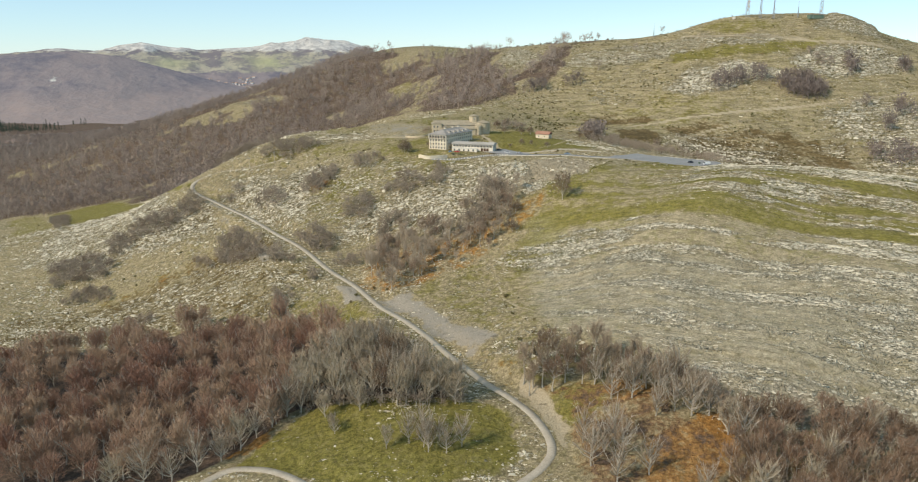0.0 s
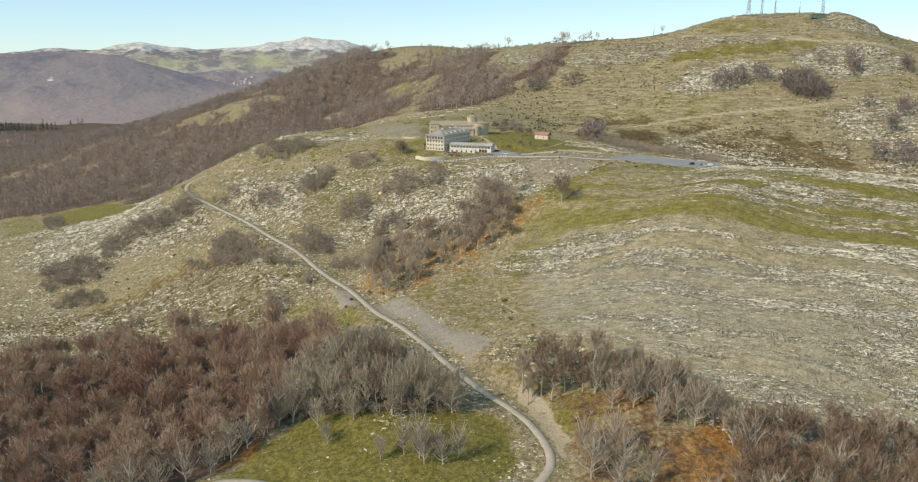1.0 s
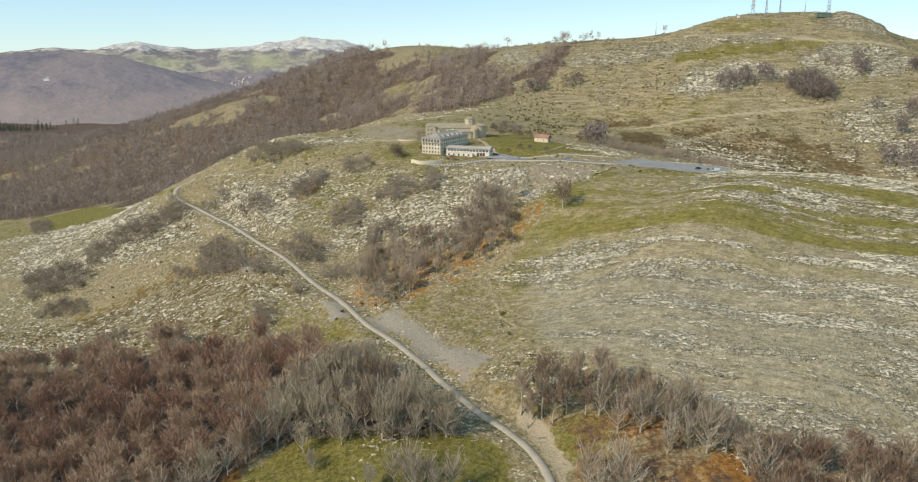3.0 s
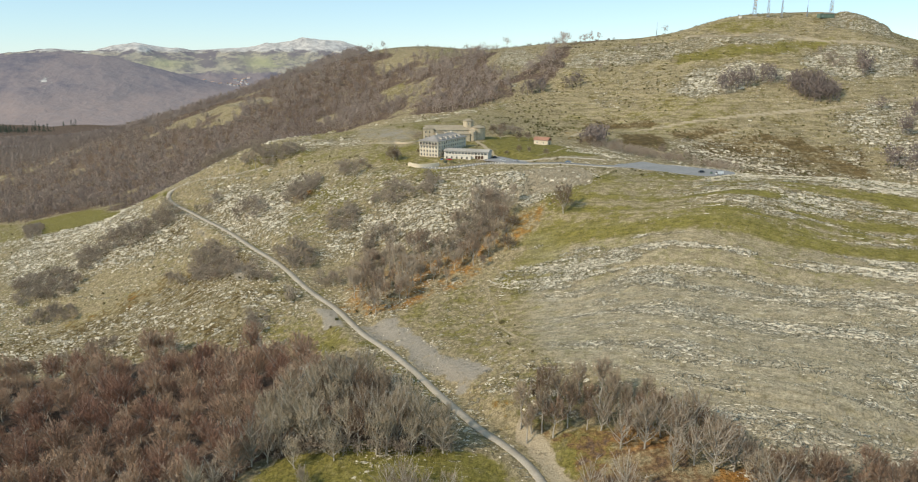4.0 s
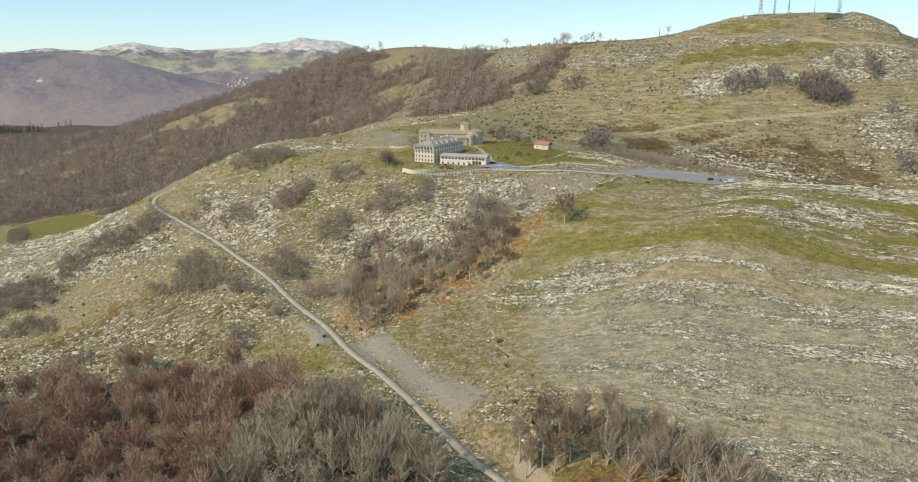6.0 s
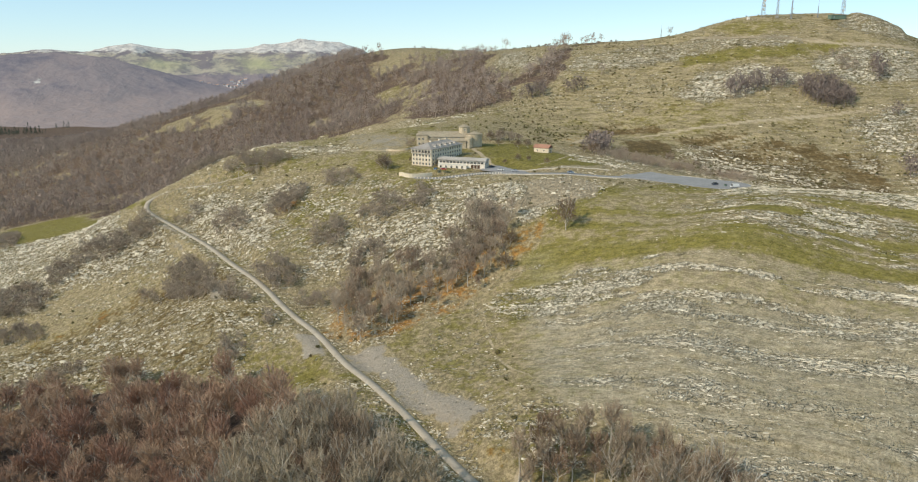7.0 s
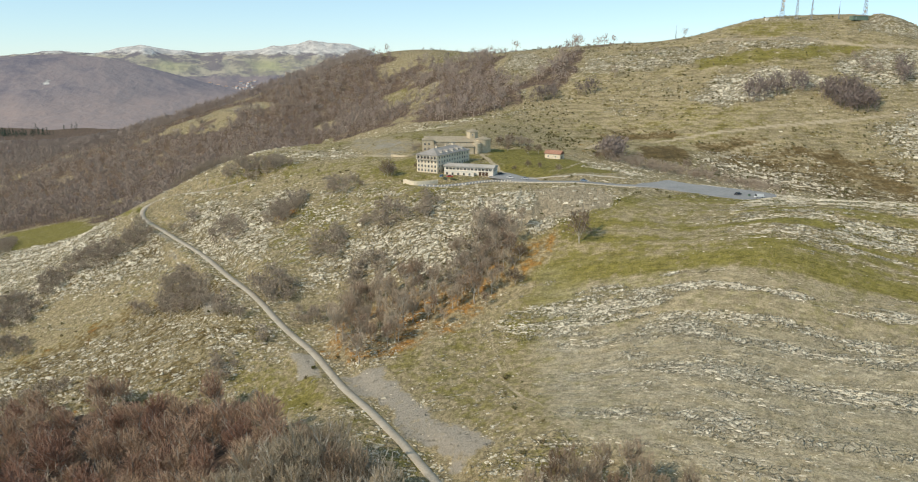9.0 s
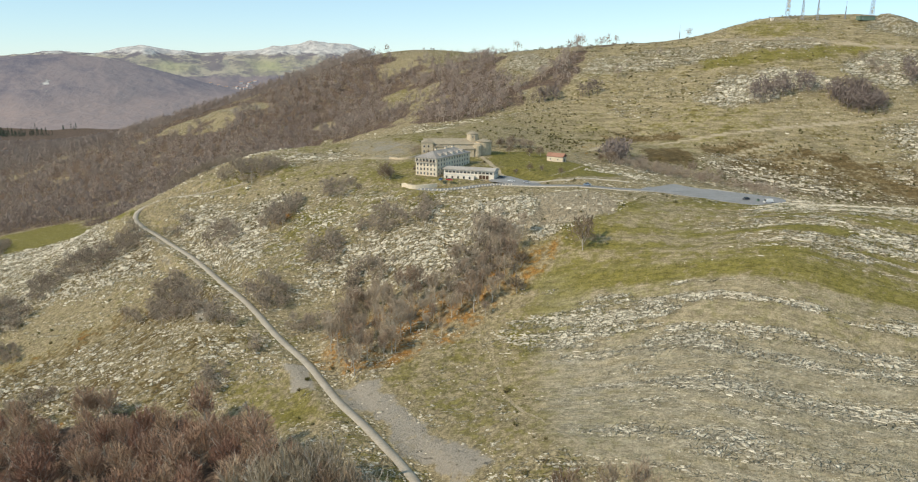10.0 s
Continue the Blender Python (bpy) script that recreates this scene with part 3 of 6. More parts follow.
def cover(x, y, z):
    """How much of each ground cover there is at places in plan."""
    n1, n2 = fbm(x, y, 60, 4, 11), fbm(x, y, 14, 4, 13)
    c = dict(rock=0.22 + 0.5 * n1, green=np.clip(0.2 + 1.0 * (n1 - 0.45), 0, 1), heath=0 * x, bracken=0 * x, earth=0 * x, wood=0 * x, gravel=0 * x)
    for points, soft, ragged, values in PATCHES:
        w = area(points, x, y, soft, ragged)
        for key in c:
            if key in values:
                c[key] = c[key] * (1 - w) + values[key] * w
    dome = area(DOME, x, y, 8, 6)
    beds = c["beds"] = bed_line(x, y, z)
    c["dome"] = dome
    band = smooth(0.36, 0.60, fbm(beds, x * 0.05, 7, 2, 33) * 0.6 + fbm(beds, x * 0.12, 3.5, 2, 35) * 0.4)
    upper = smooth(453, 459, beds)
    meadow = smooth(442, 446, beds) * smooth(458, 454, beds) * smooth(44, 66, x)
    ribs = smooth(402, 424, beds)
    stony = (0.6 + 0.4 * smooth(40, 85, x)) * (0.50 + 0.04 * ribs + (0.34 + 0.70 * ribs) * (band - 0.32) + 0.10 * smooth(140, 200, x)) * (1 - upper) + upper * (0.03 + 0.68 * band) * (0.15 + 0.85 * smooth(85, 165, x))
    c["rock"] = c["rock"] * (1 - dome) + dome * stony * (1 - 0.85 * meadow)
    c["green"] = c["green"] * (1 - dome) + dome * np.clip(0.16 + 0.25 * smooth(90, 50, x) + 0.2 * ribs + 0.35 * upper + 0.4 * meadow - 0.3 * band * upper, 0, 0.85)
    c["scree"] = dome * (1 - upper) * (1 - meadow) * smooth(30, 52, x) * (1 - 0.55 * ribs) * (0.65 + 0.35 * band)
    c["ribs"] = ribs
    slab = area([(169, 434), (187, 441), (202, 435), (193, 427), (172, 424)], x, y, 3, 4)
    c["rock"] = c["rock"] * (1 - slab) + 0.9 * slab
    hill = area(UPLAND, x, y, 30)
    c["upland"] = hill * (1 - dome)
    c["rock"] = c["rock"] + hill * 0.5 * (fbm(x * 0.25, z * 2.4, 13, 4, 39) - 0.5)
    rim = area([(150, 492), (165, 503), (185, 504), (215, 493), (260, 474), (330, 445), (330, 415), (262, 422), (242, 439), (212, 455), (183, 466), (160, 480)], x, y, 7, 8)
    c["rock"] = c["rock"] * (1 - rim) + 0.78 * rim
    glade = area(GLADE, x, y, 4, 5)
    c["green"], c["rock"] = np.maximum(c["green"], glade), c["rock"] * (1 - 0.55 * glade) + 0.1 * glade * n2
    right = area(WOOD_RIGHT, x, y, 5, 6)
    c["rock"] = c["rock"] * (1 - 0.85 * right)
    c["wood"] = np.maximum.reduce([area(WOOD_LEFT, x, y, 4, 6), 0.5 * right, 0.75 * area(FAR_WOOD, x, y, 25, 30) * smooth(0.10, 0.30, far_density(x, y)), smooth(1900, 2400, np.hypot(x, y))])
    gap = area(BRACKEN_GLADE, x, y, 4, 4)
    c["bracken"] = np.maximum.reduce([c["bracken"], 0.55 * right, 0.8 * gap, 0.55 * area(RAVINE, x, y, 6, 8), 0.6 * area(WOOD_LEFT, x, y, 5, 5)])
    c["rock"] = c["rock"] * (1 - 0.75 * c["wood"]) + 0.22 * (n2 - 0.5)
    for line, wide, amount in TRACKS:
        near = (x > line[:, 0].min() - 12) & (x < line[:, 0].max() + 12) & (y > line[:, 1].min() - 12) & (y < line[:, 1].max() + 12)
        if near.any():
            w = smooth(wide, wide * 0.25, to_line(line, x[near], y[near])[0]) * amount
            c["earth"][near] = np.maximum(c["earth"][near], w)
            c["heath"][near] *= 1 - w
    return {key: v if key == "beds" else np.clip(v, 0, 1) for key, v in c.items()}


def build_ground():
    az = np.radians(np.concatenate((np.arange(-180, -37, 6.0), np.arange(-37, 37, 0.15), np.arange(37, 180, 6.0))))
    rad = np.concatenate(([0.0, 60, 120, 160], np.exp(np.arange(math.log(190), math.log(1800), 0.005)), np.exp(np.arange(math.log(1810), math.log(4850), 0.02))))
    a, r = np.meshgrid(az, rad)
    x, y = (r * np.sin(a)).ravel(), (r * np.cos(a)).ravel()
    z = height(x, y)
    n, k = len(az), len(rad)
    i, j = np.meshgrid(np.arange(k - 1), np.arange(n), indexing="ij")
    jn = (j + 1) % n
    faces = np.stack((i * n + j, i * n + jn, (i + 1) * n + jn, (i + 1) * n + j), -1).reshape(-1, 4)[:, ::-1]
    ob = mesh_object("ground", np.column_stack((x, y, z)), faces, HILLSIDE, smooth_shade=True)
    for key, values in cover(x, y, z).items():
        point_values(ob, key, values)
    return tagged(ob, "karst hillside of dry grass, turf and pale limestone", "ground", kind="structure")


def ribbon(name, line, wide, material, label):
    """A road surface with a raised crown and turned-down edges, laid along a line."""
    d = np.gradient(line[:, :2], axis=0)
    d /= np.linalg.norm(d, axis=1)[:, None]
    side = np.column_stack((d[:, 1], -d[:, 0]))
    verts = []
    for off, drop in ((-wide / 2 - 0.15, -0.4), (-wide / 2, 0.0), (0, 0.07), (wide / 2, 0.0), (wide / 2 + 0.15, -0.4)):
        verts.append(np.column_stack((line[:, :2] + side * off, line[:, 2] + drop + 0.03)))
    v, n = np.stack(verts, 1).reshape(-1, 3), len(line)
    faces = [(i * 5 + k, i * 5 + k + 1, i * 5 + k + 6, i * 5 + k + 5) for i in range(n - 1) for k in range(4)]
    return tagged(mesh_object(name, v, faces, material, smooth_shade=True), label, "road", kind="structure")


build_ground()
ribbon("road", LANE, LANE_WIDE, ASPHALT_PALE, "narrow pale asphalt mountain road winding uphill")
ribbon("road_loop", LOOP, LANE_WIDE, ASPHALT_PALE, "lower hairpin of the narrow pale road")
ribbon("road_upper", HIGH_ROAD, HIGH_WIDE, ASPHALT_BLUE, "grey asphalt road beside the inn and car park")

def part(name, bm, material, parent, label=""):
    """One mesh object under a thing or a part."""
    me = bpy.data.meshes.new(name)
    bmesh.ops.recalc_face_normals(bm, faces=bm.faces)
    bm.to_mesh(me)
    bm.free()
    me.materials.append(material)
    ob = new(name, me)
    ob.parent = parent
    return tagged(ob, label) if label else ob


def thing(name, label, category, m, group=""):
    ob = new(name)
    ob.empty_display_size = 0.5
    ob.matrix_basis = m
    return tagged(ob, label, category, group)


def box(bm, x0, y0, z0, x1, y1, z1, bevel=0.0):
    r = bmesh.ops.create_cube(bm, size=1.0, matrix=Matrix.LocRotScale(((x0 + x1) / 2, (y0 + y1) / 2, (z0 + z1) / 2), None, (x1 - x0, y1 - y0, z1 - z0)))
    if bevel:
        edges = list({e for v in r["verts"] for e in v.link_edges})
        bmesh.ops.bevel(bm, geom=edges, offset=bevel, segments=2, affect="EDGES", clamp_overlap=True)


def boxed(*args, bevel=0.0):
    bm = bmesh.new()
    box(bm, *args, bevel=bevel)
    return bm


def rod(bm, a, b, r, sides=6, r2=None):
    a, b = Vector(a), Vector(b)
    m = Matrix.Translation((a + b) / 2) @ (b - a).to_track_quat("Z", "Y").to_matrix().to_4x4()
    bmesh.ops.create_cone(bm, cap_ends=True, segments=sides, radius1=r, radius2=r if r2 is None else r2, depth=(b - a).length, matrix=m)


def prism(points, z0, z1):
    """A solid over a plan polygon."""
    bm = bmesh.new()
    low = [bm.verts.new((x, y, z0)) for x, y in points]
    high = [bm.verts.new((x, y, z1)) for x, y in points]
    bm.faces.new(low[::-1]), bm.faces.new(high)
    for i in range(len(points)):
        j = (i + 1) % len(points)
        bm.faces.new((low[i], low[j], high[j], high[i]))
    return bm


def ground_at(x, y):
    return float(height(np.array([x], float), np.array([y], float))[0])


# ---- car park and distant mountains ----
def build_car_park():
    x, y = zip(*CAR_PARK)
    line = spline(CAR_PARK + CAR_PARK[:1], 4.0)
    bm = prism([tuple(p) for p in line[:-1]], 96.2, 97.12)
    part("car_park", bm, ASPHALT_BLUE, None)
    tagged(bpy.data.objects["car_park"], "wide grey asphalt car park on the saddle", "car park", kind="structure")
    bm = bmesh.new()
    for a, b in zip(line[:-1], line[1:]):
        d = Vector((*(b - a), 0))
        side = Vector((d.y, -d.x, 0)).normalized() * 0.15
        p, q = Vector((*a, 97.0)), Vector((*b, 97.0))
        if 110 < a[0] < 160 and a[1] > 536:
            vs = [bm.verts.new(w) for w in (p - side, q - side, q + side, p + side, p - side + Vector((0, 0, .3)), q - side + Vector((0, 0, .3)), q + side + Vector((0, 0, .3)), p + side + Vector((0, 0, .3)))]
            for f in ((0, 1, 2, 3), (7, 6, 5, 4), (0, 4, 5, 1), (1, 5, 6, 2), (2, 6, 7, 3), (3, 7, 4, 0)):
                bm.faces.new([vs[i] for i in f])
    tagged(part("kerb", bm, LIMESTONE, None), "pale stone kerb along the car park edge", "kerb", kind="structure")


def mountain_material():
    m = Nodes("far_wooded_and_bare_mountain", 1.0, 0.0)
    fine, broad, grain = m.noise(0.03, 5, 0.65), m.noise(0.0042, 4), m.noise(0.012, 5, 0.7)
    # purplish and pinkish wood tints take in some of the distance haze
    wood = m.mix(m.ramp(m.math("ADD", m.math("MULTIPLY", broad, 0.7), m.math("MULTIPLY", grain, 0.3)), 0.42, 0.58), (0.07, 0.062, 0.075), (0.155, 0.122, 0.112))
    wood = m.mix(m.attr("foot"), wood, (0.19, 0.142, 0.118))
    wood = m.mix(m.ramp(fine, 0.35, 0.7, 0.0, 0.45), wood, (0.21, 0.175, 0.16))
    scrub = m.mix(m.ramp(grain, 0.44, 0.56), (0.10, 0.085, 0.085), (0.26, 0.235, 0.165))
    scrub = m.mix(m.math("MULTIPLY", m.attr("meadow"), m.ramp(broad, 0.36, 0.52)), scrub, (0.26, 0.26, 0.12))
    pale = m.ramp(m.math("ADD", m.attr("stone"), m.math("MULTIPLY", m.math("SUBTRACT", grain, 0.5), 2.2)), 0.35, 0.75)
    scrub = m.mix(pale, scrub, m.mix(m.ramp(fine, 0.35, 0.65), (0.27, 0.26, 0.235), (0.50, 0.48, 0.43)))
    f = m.ramp(m.math("ADD", m.attr("bare"), m.math("MULTIPLY", m.math("SUBTRACT", grain, 0.5), 0.8)), 0.4, 0.6)
    m.bump(m.math("ADD", m.math("MULTIPLY", fine, 0.5), grain), 0.6, 22)
    # distance haze put in as a glow: it lightens and blues the far backdrop
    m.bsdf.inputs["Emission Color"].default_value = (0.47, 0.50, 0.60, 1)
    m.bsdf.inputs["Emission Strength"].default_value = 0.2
    return m.done(m.mix(f, wood, scrub))


def crest(az, table):
    return np.interp(az, [a for a, _ in table], [z for _, z in table])


def mountain_heights(a, r):
    """The wooded range and the bare one behind it, at azimuths and distances."""
    x, y = r * np.sin(np.radians(a)), r * np.cos(np.radians(a))
    front = crest(a, [(-40, 150), (-31, 158), (-29, 171), (-27, 176), (-24.6, 164), (-22.5, 134), (-20.3, 94), (-18, 52), (-15.6, 16), (-13, -20), (0, -60)])
    back = crest(a, [(-40, 160), (-30.8, 166), (-28, 190), (-27, 190), (-25, 178), (-23.9, 208), (-22.4, 226), (-20.5, 204), (-18.6, 189), (-17, 196), (-15, 205), (-12.1, 238), (-10.4, 253), (-8.35, 240), (-6.9, 207), (-6.2, 176), (0, 140)])
    ripple, gully = fbm(x, y, 420, 5, 41) - 0.5, fbm(a * 40, r, 160, 4, 44) - 0.5
    z1 = -75 + (front + 75) * np.exp(-((r - 3650) / 430) ** 2) + (70 * ripple + 26 * gully) * smooth(2750, 3100, r) * smooth(3640, 3300, r)
    z2 = -75 + (back + 75) * smooth(3600, 4650, r) ** 0.8 + (70 * ripple + 50 * (fbm(x, y, 110, 4, 43) - 0.5)) * smooth(3800, 4200, r) * smooth(4680, 4450, r) + 12 * (fbm(x, y, 130, 4, 45) - 0.5)
    return z1, z2


def build_mountains():
    """Far ranges beyond the valley: a wooded one before bare limestone tops."""
    az, rad = np.arange(-37, -2, 0.12), np.arange(2180, 4790, 22.0)
    a, r = np.meshgrid(az, rad)
    x, y = r * np.sin(np.radians(a)), r * np.cos(np.radians(a))
    z1, z2 = mountain_heights(a, r)
    z = np.maximum(z1, z2) + (9 + 10 * (fbm(x, y, 160, 4, 47) - 0.5)) * smooth(2180, 2260, r) * smooth(3100, 2700, r)
    k, n = z.shape
    i, j = np.meshgrid(np.arange(k - 1), np.arange(n - 1), indexing="ij")
    faces = np.stack((i * n + j, (i + 1) * n + j, (i + 1) * n + j + 1, i * n + j + 1), -1).reshape(-1, 4)[:, ::-1]
    tall = z2 - z1                       # above nought on the farther range
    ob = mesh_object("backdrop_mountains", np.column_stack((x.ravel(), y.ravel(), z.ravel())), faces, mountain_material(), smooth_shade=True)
    quarry = np.exp(-(((a + 27.9) / 0.5) ** 2 + ((r - 3330) / 60) ** 2))
    point_values(ob, "bare", (np.where(tall > 0, smooth(40, 110, z2), 0.0) + 1.1 * quarry * smooth(0.36, 0.5, fbm(x, y, 50, 3, 49))).ravel())
    meadow = np.exp(-(((a + 13.5) / 2.2) ** 2 + ((z2 - 120) / 45) ** 2)) + 0.8 * np.exp(-(((a + 20.5) / 1.6) ** 2 + ((z2 - 120) / 30) ** 2))
    point_values(ob, "meadow", np.where(tall > 0, meadow, 0.0).ravel())
    point_values(ob, "stone", (np.where(tall > 0, smooth(150, 215, z2), 0.0) + 0.9 * quarry).ravel())
    point_values(ob, "foot", np.where(tall > 0, 0.0, smooth(70, -30, z1)).ravel())
    tagged(ob, "hazy wooded range before bare limestone peaks", "mountains", kind="structure")


# ---- trees ----
def tube_arrays(p, q, r0, r1, verts, faces, sides=4):
    d = q - p
    d = d / (np.linalg.norm(d) + 1e-9)
    u = np.cross(d, (0.3, 0.9, 0.2) if abs(d[2]) > 0.8 else (0, 0, 1.0))
    u /= np.linalg.norm(u)
    v, n = np.cross(d, u), len(verts)
    for c, r in ((p, r0), (q, r1)):
        for k in range(sides):
            t = 2 * math.pi * k / sides
            verts.append(c + r * (math.cos(t) * u + math.sin(t) * v))
    for k in range(sides):
        faces.append((n + k, n + (k + 1) % sides, n + sides + (k + 1) % sides, n + sides + k))


def bare_tree(seed, tall, wide, limbs, twigs, thick, fork=0.3, sides=4, skin=0.0, stout=1.0):
    """Wood and twigs of a leafless broadleaf: trunk, limbs, boughs and many fine twigs; skin: the share of twigs that fills the crown between the boughs."""
    rng = np.random.RandomState(seed)
    wv, wf, tips = [], [], []
    top, at = fork * tall, np.zeros(3)
    base = tall * 0.019
    spine = [at]
    for k in range(1, 5):
        spine.append(np.array([rng.normal(0, 0.012 * tall), rng.normal(0, 0.012 * tall), tall * 0.68 * k / 4]))
    for k in range(4):
        tube_arrays(spine[k], spine[k + 1], base * (1 - 0.2 * k), base * (0.8 - 0.2 * k) + 0.02, wv, wf, sides + 1)
    tips.append((spine[3], spine[4], 1.0))
    for k in range(limbs):
        f = fork + (0.62 - fork) * (k + rng.rand()) / limbs
        j = min(3, int(f * tall / (tall * 0.17)))
        u = f * tall / (tall * 0.17) - j
        start = spine[j] * (1 - u) + spine[j + 1] * u
        turn, rise = k * 2.4 + rng.normal(0, 0.4), radians(rng.uniform(28, 58) + 18 * f)
        reach = wide * 0.5 * rng.uniform(0.75, 1.1) * (1.15 - 0.55 * abs(f - 0.35))
        way = np.array([math.cos(turn) * math.cos(rise), math.sin(turn) * math.cos(rise), math.sin(rise)])
        mid = start + way * reach * 0.6
        end = mid + (way + np.array([0, 0, 0.45]) + rng.normal(0, 0.12, 3)) * reach * 0.6
        r = base * 0.5 * (1.1 - 0.6 * f) * stout
        tube_arrays(start, mid, r, r * 0.65, wv, wf, sides)
        tube_arrays(mid, end, r * 0.65, r * 0.2, wv, wf, 3)
        tips += [(start * 0.3 + mid * 0.7, end, 1.0)]
        for _ in range(3):
            s = rng.uniform(0.35, 0.95)
            b0 = start * (1 - s) + mid * s if rng.rand() < 0.5 else mid * (1 - s) + end * s
            w2 = way + rng.normal(0, 0.55, 3) + np.array([0, 0, 0.35])
            b1 = b0 + w2 / np.linalg.norm(w2) * reach * rng.uniform(0.4, 0.7)
            tube_arrays(b0, b1, r * 0.35, r * 0.1, wv, wf, 3)
            tips.append((b0, b1, 1.0))
    # twigs spray up and out along the boughs; a share of them fills a lumpy crown
    way = rng.normal(0, 1, (twigs, 3))
    way[:, 2] = np.where(way[:, 2] < -0.9, -way[:, 2], way[:, 2])
    way /= np.linalg.norm(way, axis=1)[:, None]
    lobes = rng.normal(0, 1, (9, 3))
    lobes /= np.linalg.norm(lobes, axis=1)[:, None]
    lump = np.max(way @ lobes.T, axis=1)
    reach = rng.rand(twigs) ** 0.4 * (0.52 + 0.5 * smooth(0.5, 0.95, lump))
    low = fork * tall * 0.8
    p = way * reach[:, None] * np.array([wide / 2, wide / 2, (tall - low) / 2]) + np.array([0, 0, (tall + low) / 2 * 0.97])
    p[:, :2] *= np.clip(0.55 + (p[:, 2:] - low) / (tall * 0.45), 0.5, 1.0)
    out = p - np.array([0, 0, low + 0.05 * tall])
    out /= np.linalg.norm(out, axis=1)[:, None] + 1e-9
    length = tall * rng.uniform(0.07, 0.15, (twigs, 1))
    bough = np.array([np.concatenate((a, b - a)) for a, b, _ in tips])[rng.randint(len(tips), size=twigs)]
    grow = bough[:, 3:] / (np.linalg.norm(bough[:, 3:], axis=1)[:, None] + 1e-9) + np.array([0, 0, 0.25])
    fill = (rng.rand(twigs) < skin)[:, None]
    way = np.where(fill, out, grow) + rng.normal(0, 0.36, (twigs, 3))
    way /= np.linalg.norm(way, axis=1)[:, None]
    p = np.where(fill, p - out * length * 0.6, bough[:, :3] + bough[:, 3:] * rng.uniform(0.1, 1.0, (twigs, 1)))
    side = np.cross(way, rng.normal(0, 1, (twigs, 3)))
    side *= thick * rng.uniform(0.6, 1.3, (twigs, 1)) / (np.linalg.norm(side, axis=1)[:, None] + 1e-9) / 2
    heart = np.array([0, 0, (tall + low) / 2])
    tip = (p + way * length - heart) / np.array([wide / 2, wide / 2, (tall - low) / 2])
    far = np.linalg.norm(tip, axis=1)
    edge = 0.86 + 0.16 * smooth(0.5, 0.95, np.max(tip / (far[:, None] + 1e-9) @ lobes.T, axis=1)) + rng.normal(0, 0.05, twigs)
    pull = np.minimum(1, edge / (far + 1e-9))[:, None]
    tip = heart + tip * pull * np.array([wide / 2, wide / 2, (tall - low) / 2])
    p = heart + (p - heart) * (0.35 + 0.65 * pull)
    tv = np.stack((p - side, p + side, tip), 1).reshape(-1, 3)
    return np.array(wv), wf, tv, np.arange(3 * twigs).reshape(-1, 3)


def bare_shrub(seed, tall, wide, twigs, thick):
    """Twigs of a leafless bush, rising from a spread of stems."""
    rng = np.random.RandomState(seed)
    turn, lean = rng.uniform(0, 6.283, twigs), rng.rand(twigs) ** 0.6
    reach = rng.uniform(0.15, 0.7, twigs)
    p = np.column_stack((np.cos(turn) * lean * wide / 2 * reach, np.sin(turn) * lean * wide / 2 * reach, tall * reach * 0.85 * (1 - 0.45 * lean ** 2)))
    way = np.column_stack((np.cos(turn) * lean, np.sin(turn) * lean, 1.1 - 0.6 * lean)) + rng.normal(0, 0.3, (twigs, 3))
    way /= np.linalg.norm(way, axis=1)[:, None]
    length = tall * rng.uniform(0.25, 0.45, (twigs, 1))
    side = np.cross(way, rng.normal(0, 1, (twigs, 3)))
    side *= thick / 2 / (np.linalg.norm(side, axis=1)[:, None] + 1e-9)
    return np.stack((p - side, p + side, p + way * length), 1).reshape(-1, 3), np.arange(3 * twigs).reshape(-1, 3)


def bark_material(name, dark, light):
    return plain(name, dark, light, 1.8, 0.9, 0.15)


def twig_material(name, cold, warm, by_object):
    m = Nodes(name, 0.95, 0.05)
    v = m.object_random() if by_object else m.attr("tint")
    v = m.math("ADD", v, m.math("MULTIPLY", m.math("SUBTRACT", m.noise(0.35, 3), 0.5), 0.5))
    return m.done(m.mix(m.ramp(v, 0.05, 0.95), cold, warm))


LIMESTONE = plain("limestone", (0.38, 0.345, 0.28), (0.58, 0.53, 0.44), 0.8, 0.9, 0.2, bump=0.1)
BARK = bark_material("pale_beech_bark", (0.30, 0.27, 0.22), (0.48, 0.44, 0.37))
TWIGS_GREY = twig_material("grey_beech_twigs", (0.32, 0.265, 0.185), (0.42, 0.348, 0.245), True)
TWIGS_SLIM = twig_material("brown_beech_twigs", (0.25, 0.195, 0.138), (0.33, 0.255, 0.18), True)
TWIGS_THORN = twig_material("dark_thorn_twigs", (0.16, 0.12, 0.085), (0.22, 0.165, 0.115), True)
TWIGS_RUSSET = twig_material("russet_beech_twigs", (0.205, 0.145, 0.10), (0.265, 0.178, 0.122), True)
TWIGS_MIXED = twig_material("woodland_twigs", (0.42, 0.30, 0.205), (0.285, 0.168, 0.12), False)

